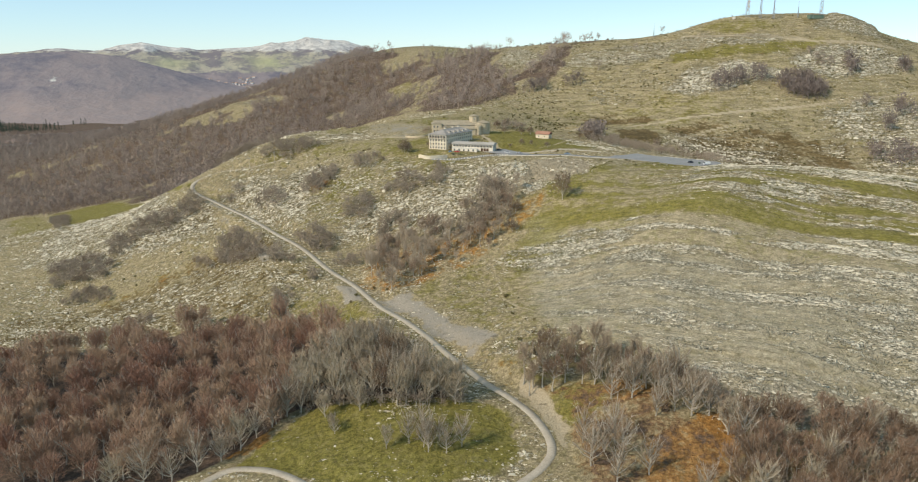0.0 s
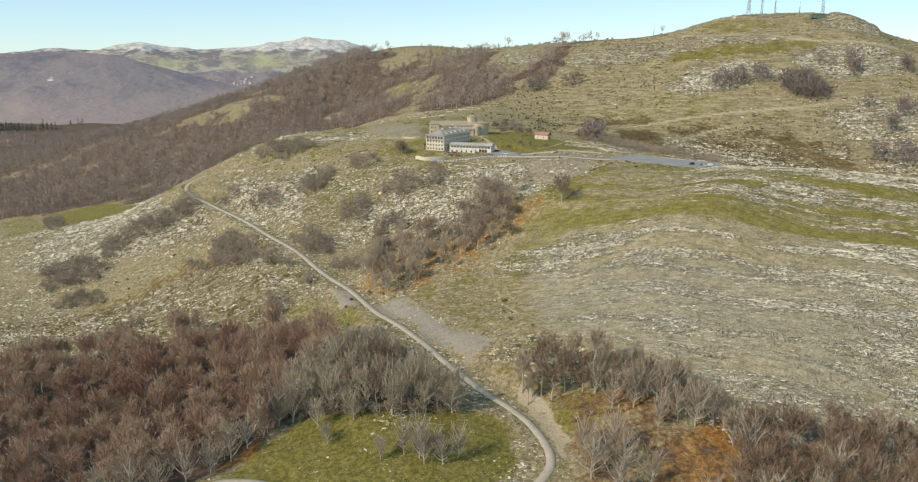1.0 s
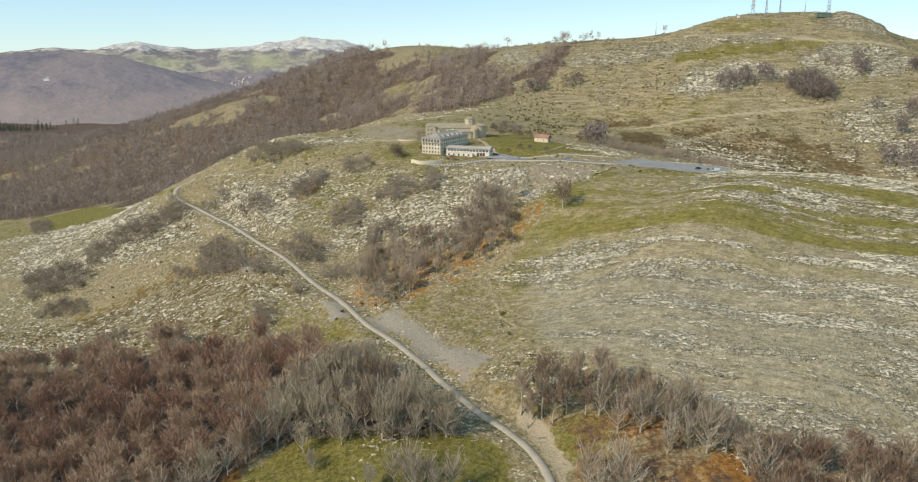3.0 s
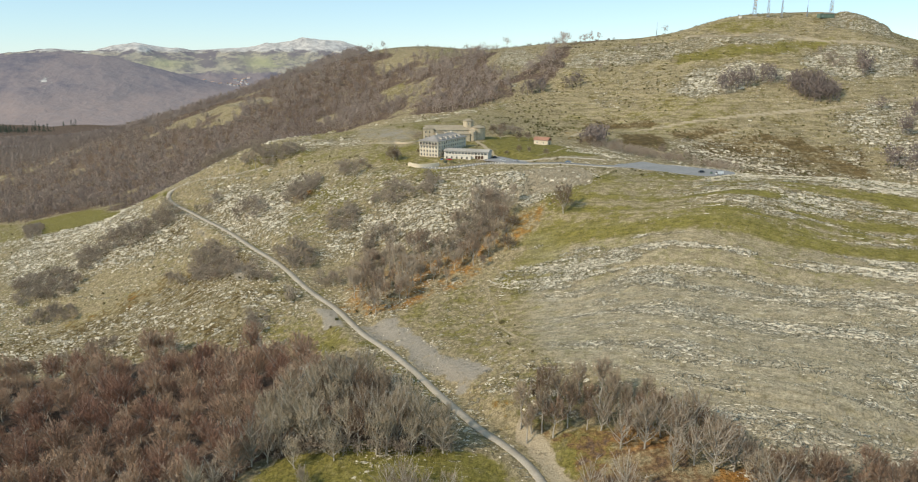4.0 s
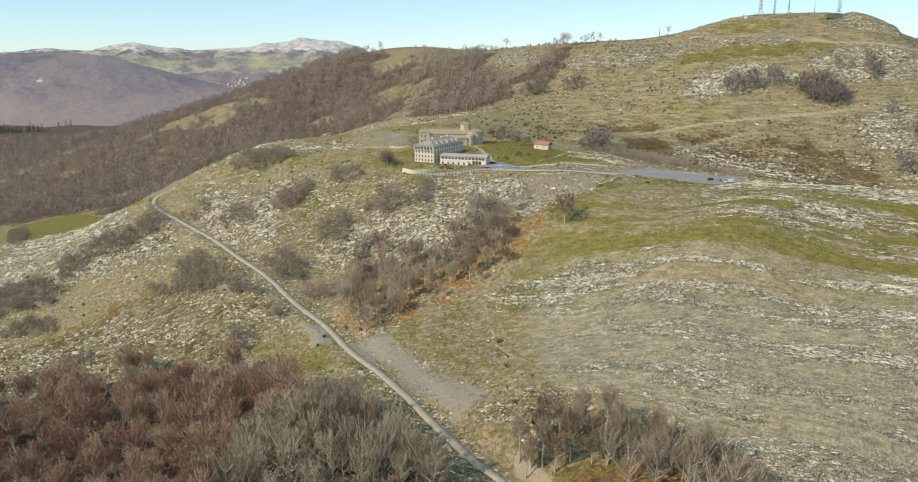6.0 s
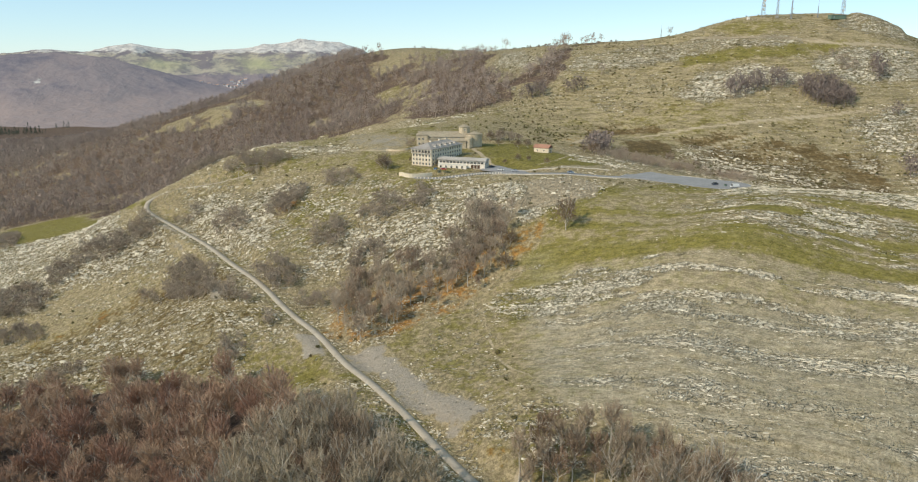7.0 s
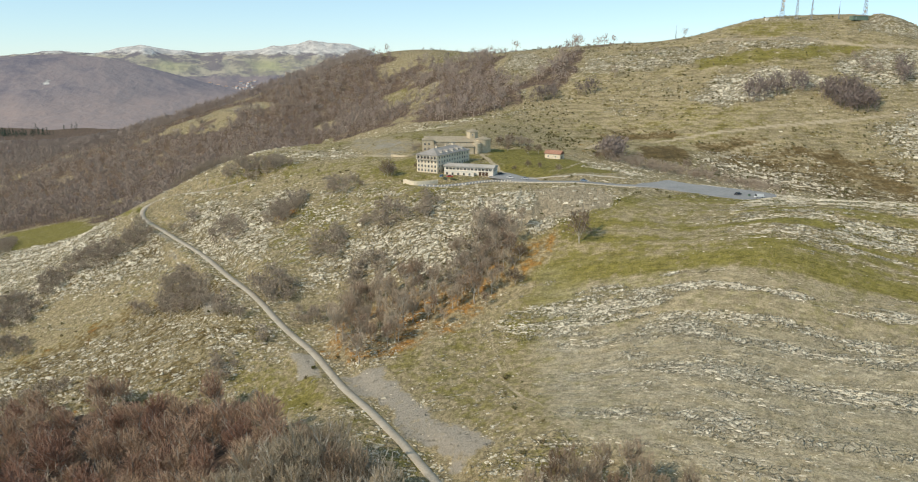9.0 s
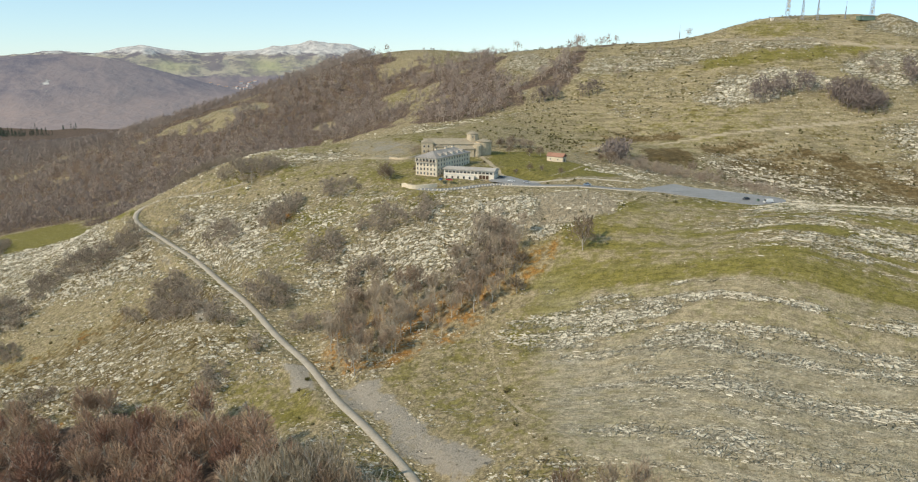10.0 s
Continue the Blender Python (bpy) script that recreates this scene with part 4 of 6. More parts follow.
TWIGS_FAR = twig_material("hillside_twigs", (0.36, 0.295, 0.245), (0.225, 0.178, 0.155), False)
TWIGS_COPSE = twig_material("copse_twigs", (0.235, 0.195, 0.172), (0.18, 0.145, 0.13), False)
TWIGS_RAVINE = twig_material("ravine_twigs", (0.42, 0.345, 0.255), (0.29, 0.21, 0.15), False)
GORSE = twig_material("gorse_and_heather", (0.11, 0.105, 0.04), (0.17, 0.135, 0.075), False)
SCRUB = twig_material("thorn_scrub_twigs", (0.32, 0.265, 0.205), (0.25, 0.195, 0.15), False)


def tree_thing(name, label, seed, tall, wide, limbs, twigs, thick, twig_mat, fork=0.3, stout=1.0):
    """A leafless tree with trunk and limbs as one part and its twigs as another; the first one stands at the origin."""
    wv, wf, tv, tf = bare_tree(seed, tall, wide, limbs, twigs, thick, fork, skin=0.5, stout=stout)
    root = thing(name, label, "tree", Matrix())
    mesh_object("trunk", wv, wf, BARK, root)
    mesh_object("crown", tv, tf, twig_mat, root)
    return root


def scatter(points, gap, seed, ragged=4):
    """Loosely even places inside a plan polygon."""
    rng = np.random.RandomState(seed)
    px, py = np.array(points, float).T
    gx, gy = np.meshgrid(np.arange(px.min(), px.max(), gap), np.arange(py.min(), py.max(), gap))
    x, y = gx.ravel() + rng.uniform(-0.45, 0.45, gx.size) * gap, gy.ravel() + rng.uniform(-0.45, 0.45, gx.size) * gap
    keep = area(points, x, y, 0.5, ragged) > 0.5
    return x[keep], y[keep], rng


def off_roads(x, y, clear):
    ok = np.ones(len(x), bool)
    for line, wide in ROADS + HILL_TRACKS:
        ok &= to_line(line, x, y)[0] > wide / 2 + clear
    return ok


def planted(kinds, x, y, rng, group, small=0.8, big=1.2):
    """Copies of some trees at places in plan, the first ones moved there too."""
    z = height(x, y)
    for i in range(len(x)):
        kind = kinds[i % len(kinds)]
        s = rng.uniform(small, big)
        m = Matrix.LocRotScale((x[i], y[i], z[i] - 0.15), Euler((rng.normal(0, 0.03), rng.normal(0, 0.03), rng.uniform(0, 6.283))), (s, s, s * rng.uniform(0.9, 1.1)))
        if kind.get("used"):
            c = copy_thing(kind, Matrix())
            c.matrix_basis = m
        else:
            kind["used"], c = 1, kind
            kind.matrix_basis = m
        c["group"] = group


def joined(name, label, category, models, x, y, rng, material, small, big, tint, lift=-0.2, parent=None):
    """Many plants as one mesh, with a tint for each plant; the first faces of a model may be bark."""
    z = height(x, y)
    vs, fs, ts, ms, n = [], [], [], [], 0
    for i in range(len(x)):
        v, f, bark = models[rng.randint(len(models))]
        s, a = rng.uniform(small, big), rng.uniform(0, 6.283)
        c, d = math.cos(a) * s, math.sin(a) * s
        vs.append(np.column_stack((x[i] + c * v[:, 0] - d * v[:, 1], y[i] + d * v[:, 0] + c * v[:, 1], z[i] + lift + s * rng.uniform(0.9, 1.1) * v[:, 2])))
        fs.append(f + n)
        ts.append(np.full(len(v), tint[i]))
        ms.append(np.arange(len(f)) < bark)
        n += len(v)
    ob = mesh_object(name, np.concatenate(vs), np.concatenate(fs), material, parent)
    ob.data.materials.append(BARK)
    ob.data.polygons.foreach_set("material_index", np.concatenate(ms).astype(np.int32))
    point_values(ob, "tint", np.concatenate(ts))
    return tagged(ob, label, category, kind="stuff")


def quads_split(v, f):
    return v, np.array([t for q in f for t in ((q[0], q[1], q[2]), (q[0], q[2], q[3]))])


# trees of the lower woods, each one a thing
grey_kinds = [tree_thing("beech_tree", "tall leafless grey beech at the wood's edge", 10 + k, 22.0, 12.5, 13, 1050, 0.16, TWIGS_GREY, 0.08, 1.5) for k in range(4)]
fan_kinds = [tree_thing("beech_tree", "spreading leafless beech with pale fanned limbs", 50 + k, 21.0, 15.0, 16, 850, 0.15, TWIGS_SLIM, 0.09, 1.5) for k in range(4)]
russet_kinds = [tree_thing("beech_tree", "leafless russet-brown beech in the wood", 20 + k, 19.0, 11.0, 9, 1050, 0.17, TWIGS_RUSSET, 0.26) for k in range(4)]
slim_kinds = [tree_thing("beech_tree", "slender leafless beech with a pale trunk", 30 + k, 22.0, 8.5, 8, 750, 0.16, TWIGS_SLIM, 0.36) for k in range(3)]
bush_kinds = [tree_thing("thorn_tree", "low round leafless thorn tree on the turf", 40 + k, 10.0, 11.0, 10, 1000, 0.24, TWIGS_THORN, 0.12) for k in range(3)]

EDGE = [(-86, 296), (-74, 303), (-60, 304), (-40, 299), (-18, 296), (2, 297), (2, 306), (-12, 314), (-22, 326), (-33, 339), (-45, 345), (-62, 342)]
x, y, rng = scatter(EDGE, 6.6, 3, 2)
ok = off_roads(x, y, 3.0)
planted(grey_kinds * 2 + russet_kinds[:1] + slim_kinds[:1] + fan_kinds[:1], x[ok], y[ok], rng, "beeches above the glade", 0.68, 1.12)
x, y = np.array([(-12, 317), (-16, 322), (-7, 309), (-22, 330), (-29, 337), (-5, 303), (-26, 331), (-18, 315), (-11, 306), (-35, 342)], float).T
planted(grey_kinds, x, y, rng, "low beeches beside the road", 0.48, 0.68)
rng = np.random.RandomState(4)
x, y = np.array([(29, 310), (33, 307), (37, 306), (41, 303), (36, 315), (44, 312), (49, 313), (53, 317), (47, 306), (56, 310), (61, 314), (66, 310), (62, 304), (40, 319), (54, 303), (69, 304), (76, 303), (31, 304)], float).T
planted(slim_kinds + russet_kinds[:2], x, y, rng, "slender trees of the bracken wood", 0.72, 1.05)
x, y = np.array([(59, 301), (64, 289), (72, 296), (79, 274), (87, 276), (93, 273), (100, 273), (61, 264), (56, 260), (49, 268), (79, 291), (85, 286), (91, 289), (97, 281), (104, 272), (82, 283), (72, 286), (58, 244), (88, 236), (70, 246), (108, 258), (62, 256), (50, 254)], float).T
planted(fan_kinds, x, y, rng, "spreading trees of the bracken wood", 0.6, 0.95)
x, y, _ = scatter([(60, 309), (73, 304), (90, 292), (103, 284), (112, 272), (104, 268), (92, 280), (80, 284), (66, 292)], 5.0, 45, 2)
planted(slim_kinds + russet_kinds[2:] + grey_kinds[:2], x, y, rng, "dense trees above the bracken", 0.6, 0.85)
x, y, _ = scatter([(104, 266), (126, 274), (155, 273), (182, 263), (175, 252), (170, 246), (192, 226), (182, 205), (100, 205), (99, 245)], 6.3, 44, 2)
planted(russet_kinds * 2 + grey_kinds[:1], x, y, rng, "trees of the dark wood", 0.7, 0.95)
x, y, rng = scatter([(-55, 423), (-36, 419), (-16, 431), (5, 439), (21, 441), (26, 455), (32, 463), (38, 488), (26, 494), (10, 484), (-7, 473), (-33, 490), (-51, 485), (-64, 458)], 7.2, 5, 3)
ok = off_roads(x, y, 4.0) & (fbm(x, y, 30, 2, 50) > 0.22)
ravine_x, ravine_y = x[ok], y[ok]
x, y = np.array([(-20, 271), (-12, 265), (-5, 264), (1, 268), (-8, 271), (-15, 274), (-14, 268)], float).T
planted(fan_kinds, x, y, rng, "clump in the glade", 0.5, 0.75)
x, y = np.array([(-53, 287), (-29, 269), (-43, 297), (-52, 284), (-58, 296)], float).T
planted(grey_kinds, x, y, rng, "slim trees of the glade", 0.4, 0.7)
x, y = np.array([(-70, 303), (-76, 302), (-82, 299), (-87, 291), (-92, 284), (-98, 277), (-106, 271), (-115, 267), (-126, 266), (-138, 265)], float).T
planted(fan_kinds + grey_kinds[:1], x, y, rng, "beeches at the glade's rim", 0.7, 0.95)
x, y = np.array([(65, 462)], float).T
planted(bush_kinds[:1], x, y, rng, "lone thorn trees", 1.6, 1.65)
x, y = np.array([(33, 451), (36, 466), (-43, 592)], float).T
planted(bush_kinds, x, y, rng, "lone thorn trees", 0.9, 1.15)
x, y = np.array([(40, 664), (54, 647), (62, 652), (26, 686), (34, 684), (44, 690), (110, 642), (118, 640), (105, 650), (114, 652)], float).T
planted(bush_kinds, x, y, rng, "trees round the lawn", 0.55, 0.9)
x, y = np.array([(41, 598), (50, 596), (57, 591), (68, 576), (-25, 603), (-60, 586)], float).T
planted(bush_kinds, x, y, rng, "low trees round the lawn", 0.35, 0.6)

# the rest of the lower wood
wood_models = []
for k in range(6):
    wv, wf, tv, tf = bare_tree(60 + k, 18.0, 12.5, 9, 1400, 0.19, 0.16, 3, 0.6, 1.3)
    v, f = quads_split(wv[:], [q for q in wf])
    wood_models.append((np.concatenate((v, tv)), np.concatenate((f, tf + len(v))), len(f)))
x, y, rng = scatter(WOOD_LEFT, 11.0, 6, 4)
ok = off_roads(x, y, 4.0) & (area(EDGE, x, y, 1) < 0.5) & (area(GLADE, x, y, 1) < 0.5) & (np.hypot(x, y) > 235) & (np.degrees(np.arctan2(x, y)) > -36)
x, y = x[ok], y[ok]
joined("beech_wood", "dense leafless russet-brown beech wood", "wood", wood_models, x, y, rng, TWIGS_MIXED, 0.64, 1.25, np.clip(0.55 + 1.2 * (fbm(x, y, 40, 3, 71) - 0.45) + rng.normal(0, 0.38, len(x)), 0, 1))

# trees of the ravine
slim_models = []
for k in range(5):
    wv, wf, tv, tf = bare_tree(160 + k, 14.0, 8.0, 8, 620, 0.17, 0.25, 3, 0.5)
    v, f = quads_split(wv, wf)
    slim_models.append((np.concatenate((v, tv)), np.concatenate((f, tf + len(v))), len(f)))
rng = np.random.RandomState(31)
joined("ravine_wood", "bare grey-brown trees with pale trunks along the ravine", "wood", slim_models, ravine_x, ravine_y, rng, TWIGS_RAVINE, 0.6, 1.3, rng.rand(len(ravine_x)))

# woods on the far hillside
far_models = []
for k in range(6):
    wv, wf, tv, tf = bare_tree(80 + k, 13.0, 10.5, 5, 86, 0.75, 0.08, 3, 0.9)
    v, f = quads_split(wv[:16], wf[:8])
    f = f[f.max(1) < len(v)]
    far_models.append((np.concatenate((v, tv)), np.concatenate((f, tf + len(v))), 0))
x, y, rng = scatter(FAR_WOOD, 10.6, 7, 30)
ok = (far_density(x, y) + rng.normal(0, 0.06, len(x)) > 0.26) & (np.abs(np.degrees(np.arctan2(x, y))) < 34) & ((y < 1500) | (x < -550) | (rng.rand(len(x)) < 0.3))
x, y = x[ok], y[ok]
joined("hillside_wood", "leafless grey-brown woods on the far hillside", "wood", far_models, x, y, rng, TWIGS_FAR, 0.5, 1.5, np.clip(0.40 + rng.normal(0, 0.16, len(x)) + 0.8 * (fbm(x, y, 150, 3, 75) - 0.5), 0, 1))

# a stand of conifers down in the valley
cone_models = []
for k in range(3):
    rng = np.random.RandomState(130 + k)
    p = np.column_stack((rng.normal(0, 1, (90, 2)), np.zeros(90)))
    h = rng.rand(90) ** 1.3
    p[:, :2] *= (3.2 * (1 - h) / (np.linalg.norm(p[:, :2], axis=1) + 1e-9))[:, None] * rng.uniform(0.5, 1.0, (90, 1))
    p[:, 2] = 1 + 15 * h
    d = rng.normal(0, 0.9, (90, 2, 3)) * np.array([1, 1, 0.5])
    cone_models.append((np.stack((p, p + d[:, 0], p + d[:, 1] - np.array([0, 0, 0.8])), 1).reshape(-1, 3), np.arange(270).reshape(-1, 3), 0))
NEEDLES = plain("conifer_needles", (0.03, 0.05, 0.035), (0.055, 0.085, 0.06), 0.4, 0.9, 0.2)
x, y, rng = scatter([(-1640, 2060), (-1330, 2180), (-1180, 2330), (-1250, 2520), (-1640, 2400)], 17.0, 9, 40)
ok = fbm(x, y, 170, 3, 91) > 0.47
x, y = x[ok], y[ok]
joined("conifer_stand", "dark green conifer plantation in the valley", "conifers", cone_models, x, y, rng, NEEDLES, 0.8, 1.5, np.zeros(len(x)))

# thickets and scattered bushes
scrub_models = []
for k in range(6):
    wv, wf, tv, tf = bare_tree(230 + k, 6.0, 6.6, 5, 210, 0.36, 0.06, 3, 0.7)
    v, f = quads_split(wv[:20], [q for q in wf if max(q) < 20])
    scrub_models.append((np.concatenate((v, tv)), np.concatenate((f, tf + len(v))), len(f)))
shrub_models = [(*bare_shrub(90 + k, 3.4, 5.0, 100, 0.22), 0) for k in range(6)]
tiny_models = [(*bare_shrub(190 + k, 2.2, 3.2, 26, 0.5), 0) for k in range(5)]
COPSES = [
    ([(273, 839), (287, 858), (313, 858), (341, 863), (351, 848), (344, 838), (319, 846), (285, 826)], 6.5), ([(344, 830), (359, 846), (385, 846), (399, 829), (394, 811), (369, 806), (356, 818)], 4.4),
    ([(440, 881), (451, 893), (457, 881), (444, 856), (438, 861)], 5.0), ([(73, 898), (92, 922), (108, 912), (104, 897), (81, 891)], 6.0), ([(121, 899), (137, 917), (147, 910), (140, 895)], 7.0),
    ([(384, 706), (432, 718), (440, 680), (390, 670)], 8.0), ([(100, 640), (118, 700), (133, 690), (122, 640)], 6.0),
    ([(424, 795), (432, 795), (432, 803), (424, 803)], 4.0), ([(450, 782), (460, 782), (460, 792), (450, 792)], 4.0), ([(425, 748), (433, 748), (433, 756), (425, 756)], 4.0), ([(505, 870), (515, 870), (515, 884), (505, 884)], 4.0),
    ([(420, 760), (470, 790), (480, 760)], 12.0),
]
THICKETS = [
    ([(-287, 592), (-299, 617), (-278, 611), (-280, 632), (-260, 630), (-241, 628), (-235, 636), (-216, 624), (-213, 613), (-229, 607), (-244, 601), (-265, 605), (-275, 590)], 4.3),
    ([(-173, 521), (-183, 539), (-181, 558), (-174, 563), (-162, 553), (-144, 525), (-136, 502), (-144, 502), (-160, 508)], 4.2), ([(-113, 498), (-116, 519), (-100, 519), (-84, 502), (-86, 490), (-100, 487)], 4.0),
    ([(-126, 580), (-122, 596), (-108, 597), (-97, 590), (-97, 580), (-106, 571), (-115, 565)], 4.0), ([(-204, 625), (-197, 629), (-182, 619), (-182, 613), (-196, 614)], 5.0), ([(-164, 588), (-167, 607), (-151, 600), (-136, 578), (-139, 569)], 5.0),
    ([(-289, 561), (-320, 560), (-340, 600), (-309, 606), (-298, 597), (-278, 578), (-275, 562)], 4.6), ([(-136, 502), (-125, 497), (-106, 477), (-107, 467), (-122, 479)], 5.0), ([(-191, 528), (-202, 549), (-183, 539), (-174, 519)], 5.4),
    ([(-300, 530), (-290, 552), (-272, 544), (-260, 535), (-258, 526), (-270, 529)], 4.6), ([(-82, 475), (-75, 486), (-64, 477), (-67, 465)], 4.4), ([(-481, 861), (-453, 845), (-394, 738), (-410, 742)], 5.0), ([(-99, 457), (-91, 458), (-83, 448), (-88, 445)], 4.6),
    ([(-88, 598), (-72, 597), (-67, 577), (-81, 583)], 5.2), ([(-55, 539), (-45, 549), (-27, 538), (-23, 525), (-40, 530)], 4.2), ([(-85, 528), (-83, 543), (-66, 543), (-60, 527), (-69, 521)], 4.2), ([(-119, 438), (-104, 427), (-103, 443), (-116, 452)], 5.0),
    ([(-22, 532), (-13, 521), (-7, 535), (-16, 549)], 4.4), ([(-46, 594), (-38, 586), (-43, 610)], 4.0), ([(20, 493), (36, 492), (38, 472), (34, 458), (14, 476)], 6.0), ([(-62, 478), (-46, 458), (-42, 487), (-54, 504)], 4.6), ([(-60, 515), (-30, 505), (-34, 495), (-60, 500)], 5.5),
    ([(-60, 600), (-90, 606), (-88, 596), (-62, 590)], 6.0), ([(105, 630), (128, 600), (170, 575), (178, 530), (184, 512), (192, 520), (190, 570), (160, 610), (120, 650)], 7.5), ([(115, 684), (130, 682), (139, 660), (184, 675), (202, 679), (187, 634), (150, 600), (120, 620)], 10.0),
    ([(-84, 299), (-60, 302), (-40, 297), (-18, 294), (3, 296), (3, 300), (-18, 299), (-60, 307)], 3.8), ([(-104, 275), (-98, 282), (-84, 299), (-88, 302), (-100, 288)], 4.2),
    ([(-240, 470), (-210, 480), (-200, 462), (-230, 455)], 6.0), ([(-200, 690), (-150, 760), (-130, 820), (-160, 830), (-200, 760)], 6.0), ([(411, 908), (437, 899), (431, 875), (413, 870), (407, 892)], 6.0),
    ([(-180, 668), (-154, 657), (-128, 657), (-119, 664), (-146, 678), (-173, 688)], 4.6), ([(-230, 700), (-205, 690), (-190, 705), (-225, 725)], 5.0), ([(0, 448), (30, 470), (33, 500), (20, 512), (4, 480)], 4.8), ([(-10, 640), (-40, 650), (-40, 658), (-12, 653)], 7.0), ([(36, 680), (60, 690), (56, 700), (34, 694)], 5.0),
]
xs, ys = [], []
for k, (points, gap) in enumerate(COPSES):
    x, y, rng = scatter(points, gap, 140 + k, 3)
    xs.append(x), ys.append(y)
x, y = np.concatenate(xs), np.concatenate(ys)
joined("hill_copse", "bare grey-purple trees clumped on the upper hill", "copse", far_models, x, y, rng, TWIGS_COPSE, 0.7, 1.5, np.clip(0.5 + rng.normal(0, 0.25, len(x)), 0, 1))
xs, ys = [], []
for k, (points, gap) in enumerate(THICKETS):
    x, y, rng = scatter(points, gap, 100 + k, 3)
    xs.append(x), ys.append(y)
x, y = np.concatenate(xs), np.concatenate(ys)
ok = off_roads(x, y, 2.0)
x, y = x[ok], y[ok]
joined("thicket", "leafless grey thorn scrub on the slope", "scrub", scrub_models, x, y, rng, SCRUB, 0.7, 1.6, np.clip(0.2 + rng.normal(0, 0.25, len(x)), 0, 1))
rng = np.random.RandomState(12)
a, r = np.radians(rng.uniform(-34, 34, 28000)), np.exp(rng.uniform(math.log(330), math.log(1300), 28000))
x, y = r * np.sin(a), r * np.cos(a)
upland = smooth(600, 720, y) * smooth(0, 80, x)
ok = (rng.rand(28000) < (0.09 + 0.7 * upland) * smooth(0.42 - 0.1 * upland, 0.66 - 0.1 * upland, fbm(x, y, 50, 3, 77))) & (area(DOME, x, y, 8) < 0.5) & off_roads(x, y, 3) & (area(WOOD_LEFT, x, y, 1) < 0.5)
for points in (HOTEL_YARD, CHURCH_YARD, CAR_PARK, GLADE, LAWN, WEST_MEADOW):
    ok &= area(points, x, y, 3) < 0.3
x, y = x[ok], y[ok]
joined("heath_bushes", "scattered low bushes and gorse on the hill", "bushes", tiny_models, x, y, rng, GORSE, 0.35, 1.25, np.clip(rng.normal(0.35, 0.25, len(x)), 0, 1))
az = np.radians(np.concatenate((rng.uniform(-3, 13, 60), rng.uniform(0.5, 8, 44))))
reach = np.arange(950.0, 1700.0, 12.0)
gx, gy = reach[None] * np.sin(az)[:, None], reach[None] * np.cos(az)[:, None]
crest_at = reach[np.argmax((raw_height(gx, gy) - 170) / reach[None], axis=1)] - 6
x, y = crest_at * np.sin(az), crest_at * np.cos(az)
joined("skyline_trees", "wind-bent bushy trees along the ridge", "trees", scrub_models, x, y, rng, TWIGS_COPSE, 0.4, 0.85, np.clip(rng.normal(0.2, 0.1, 104), 0, 1), -1.4)


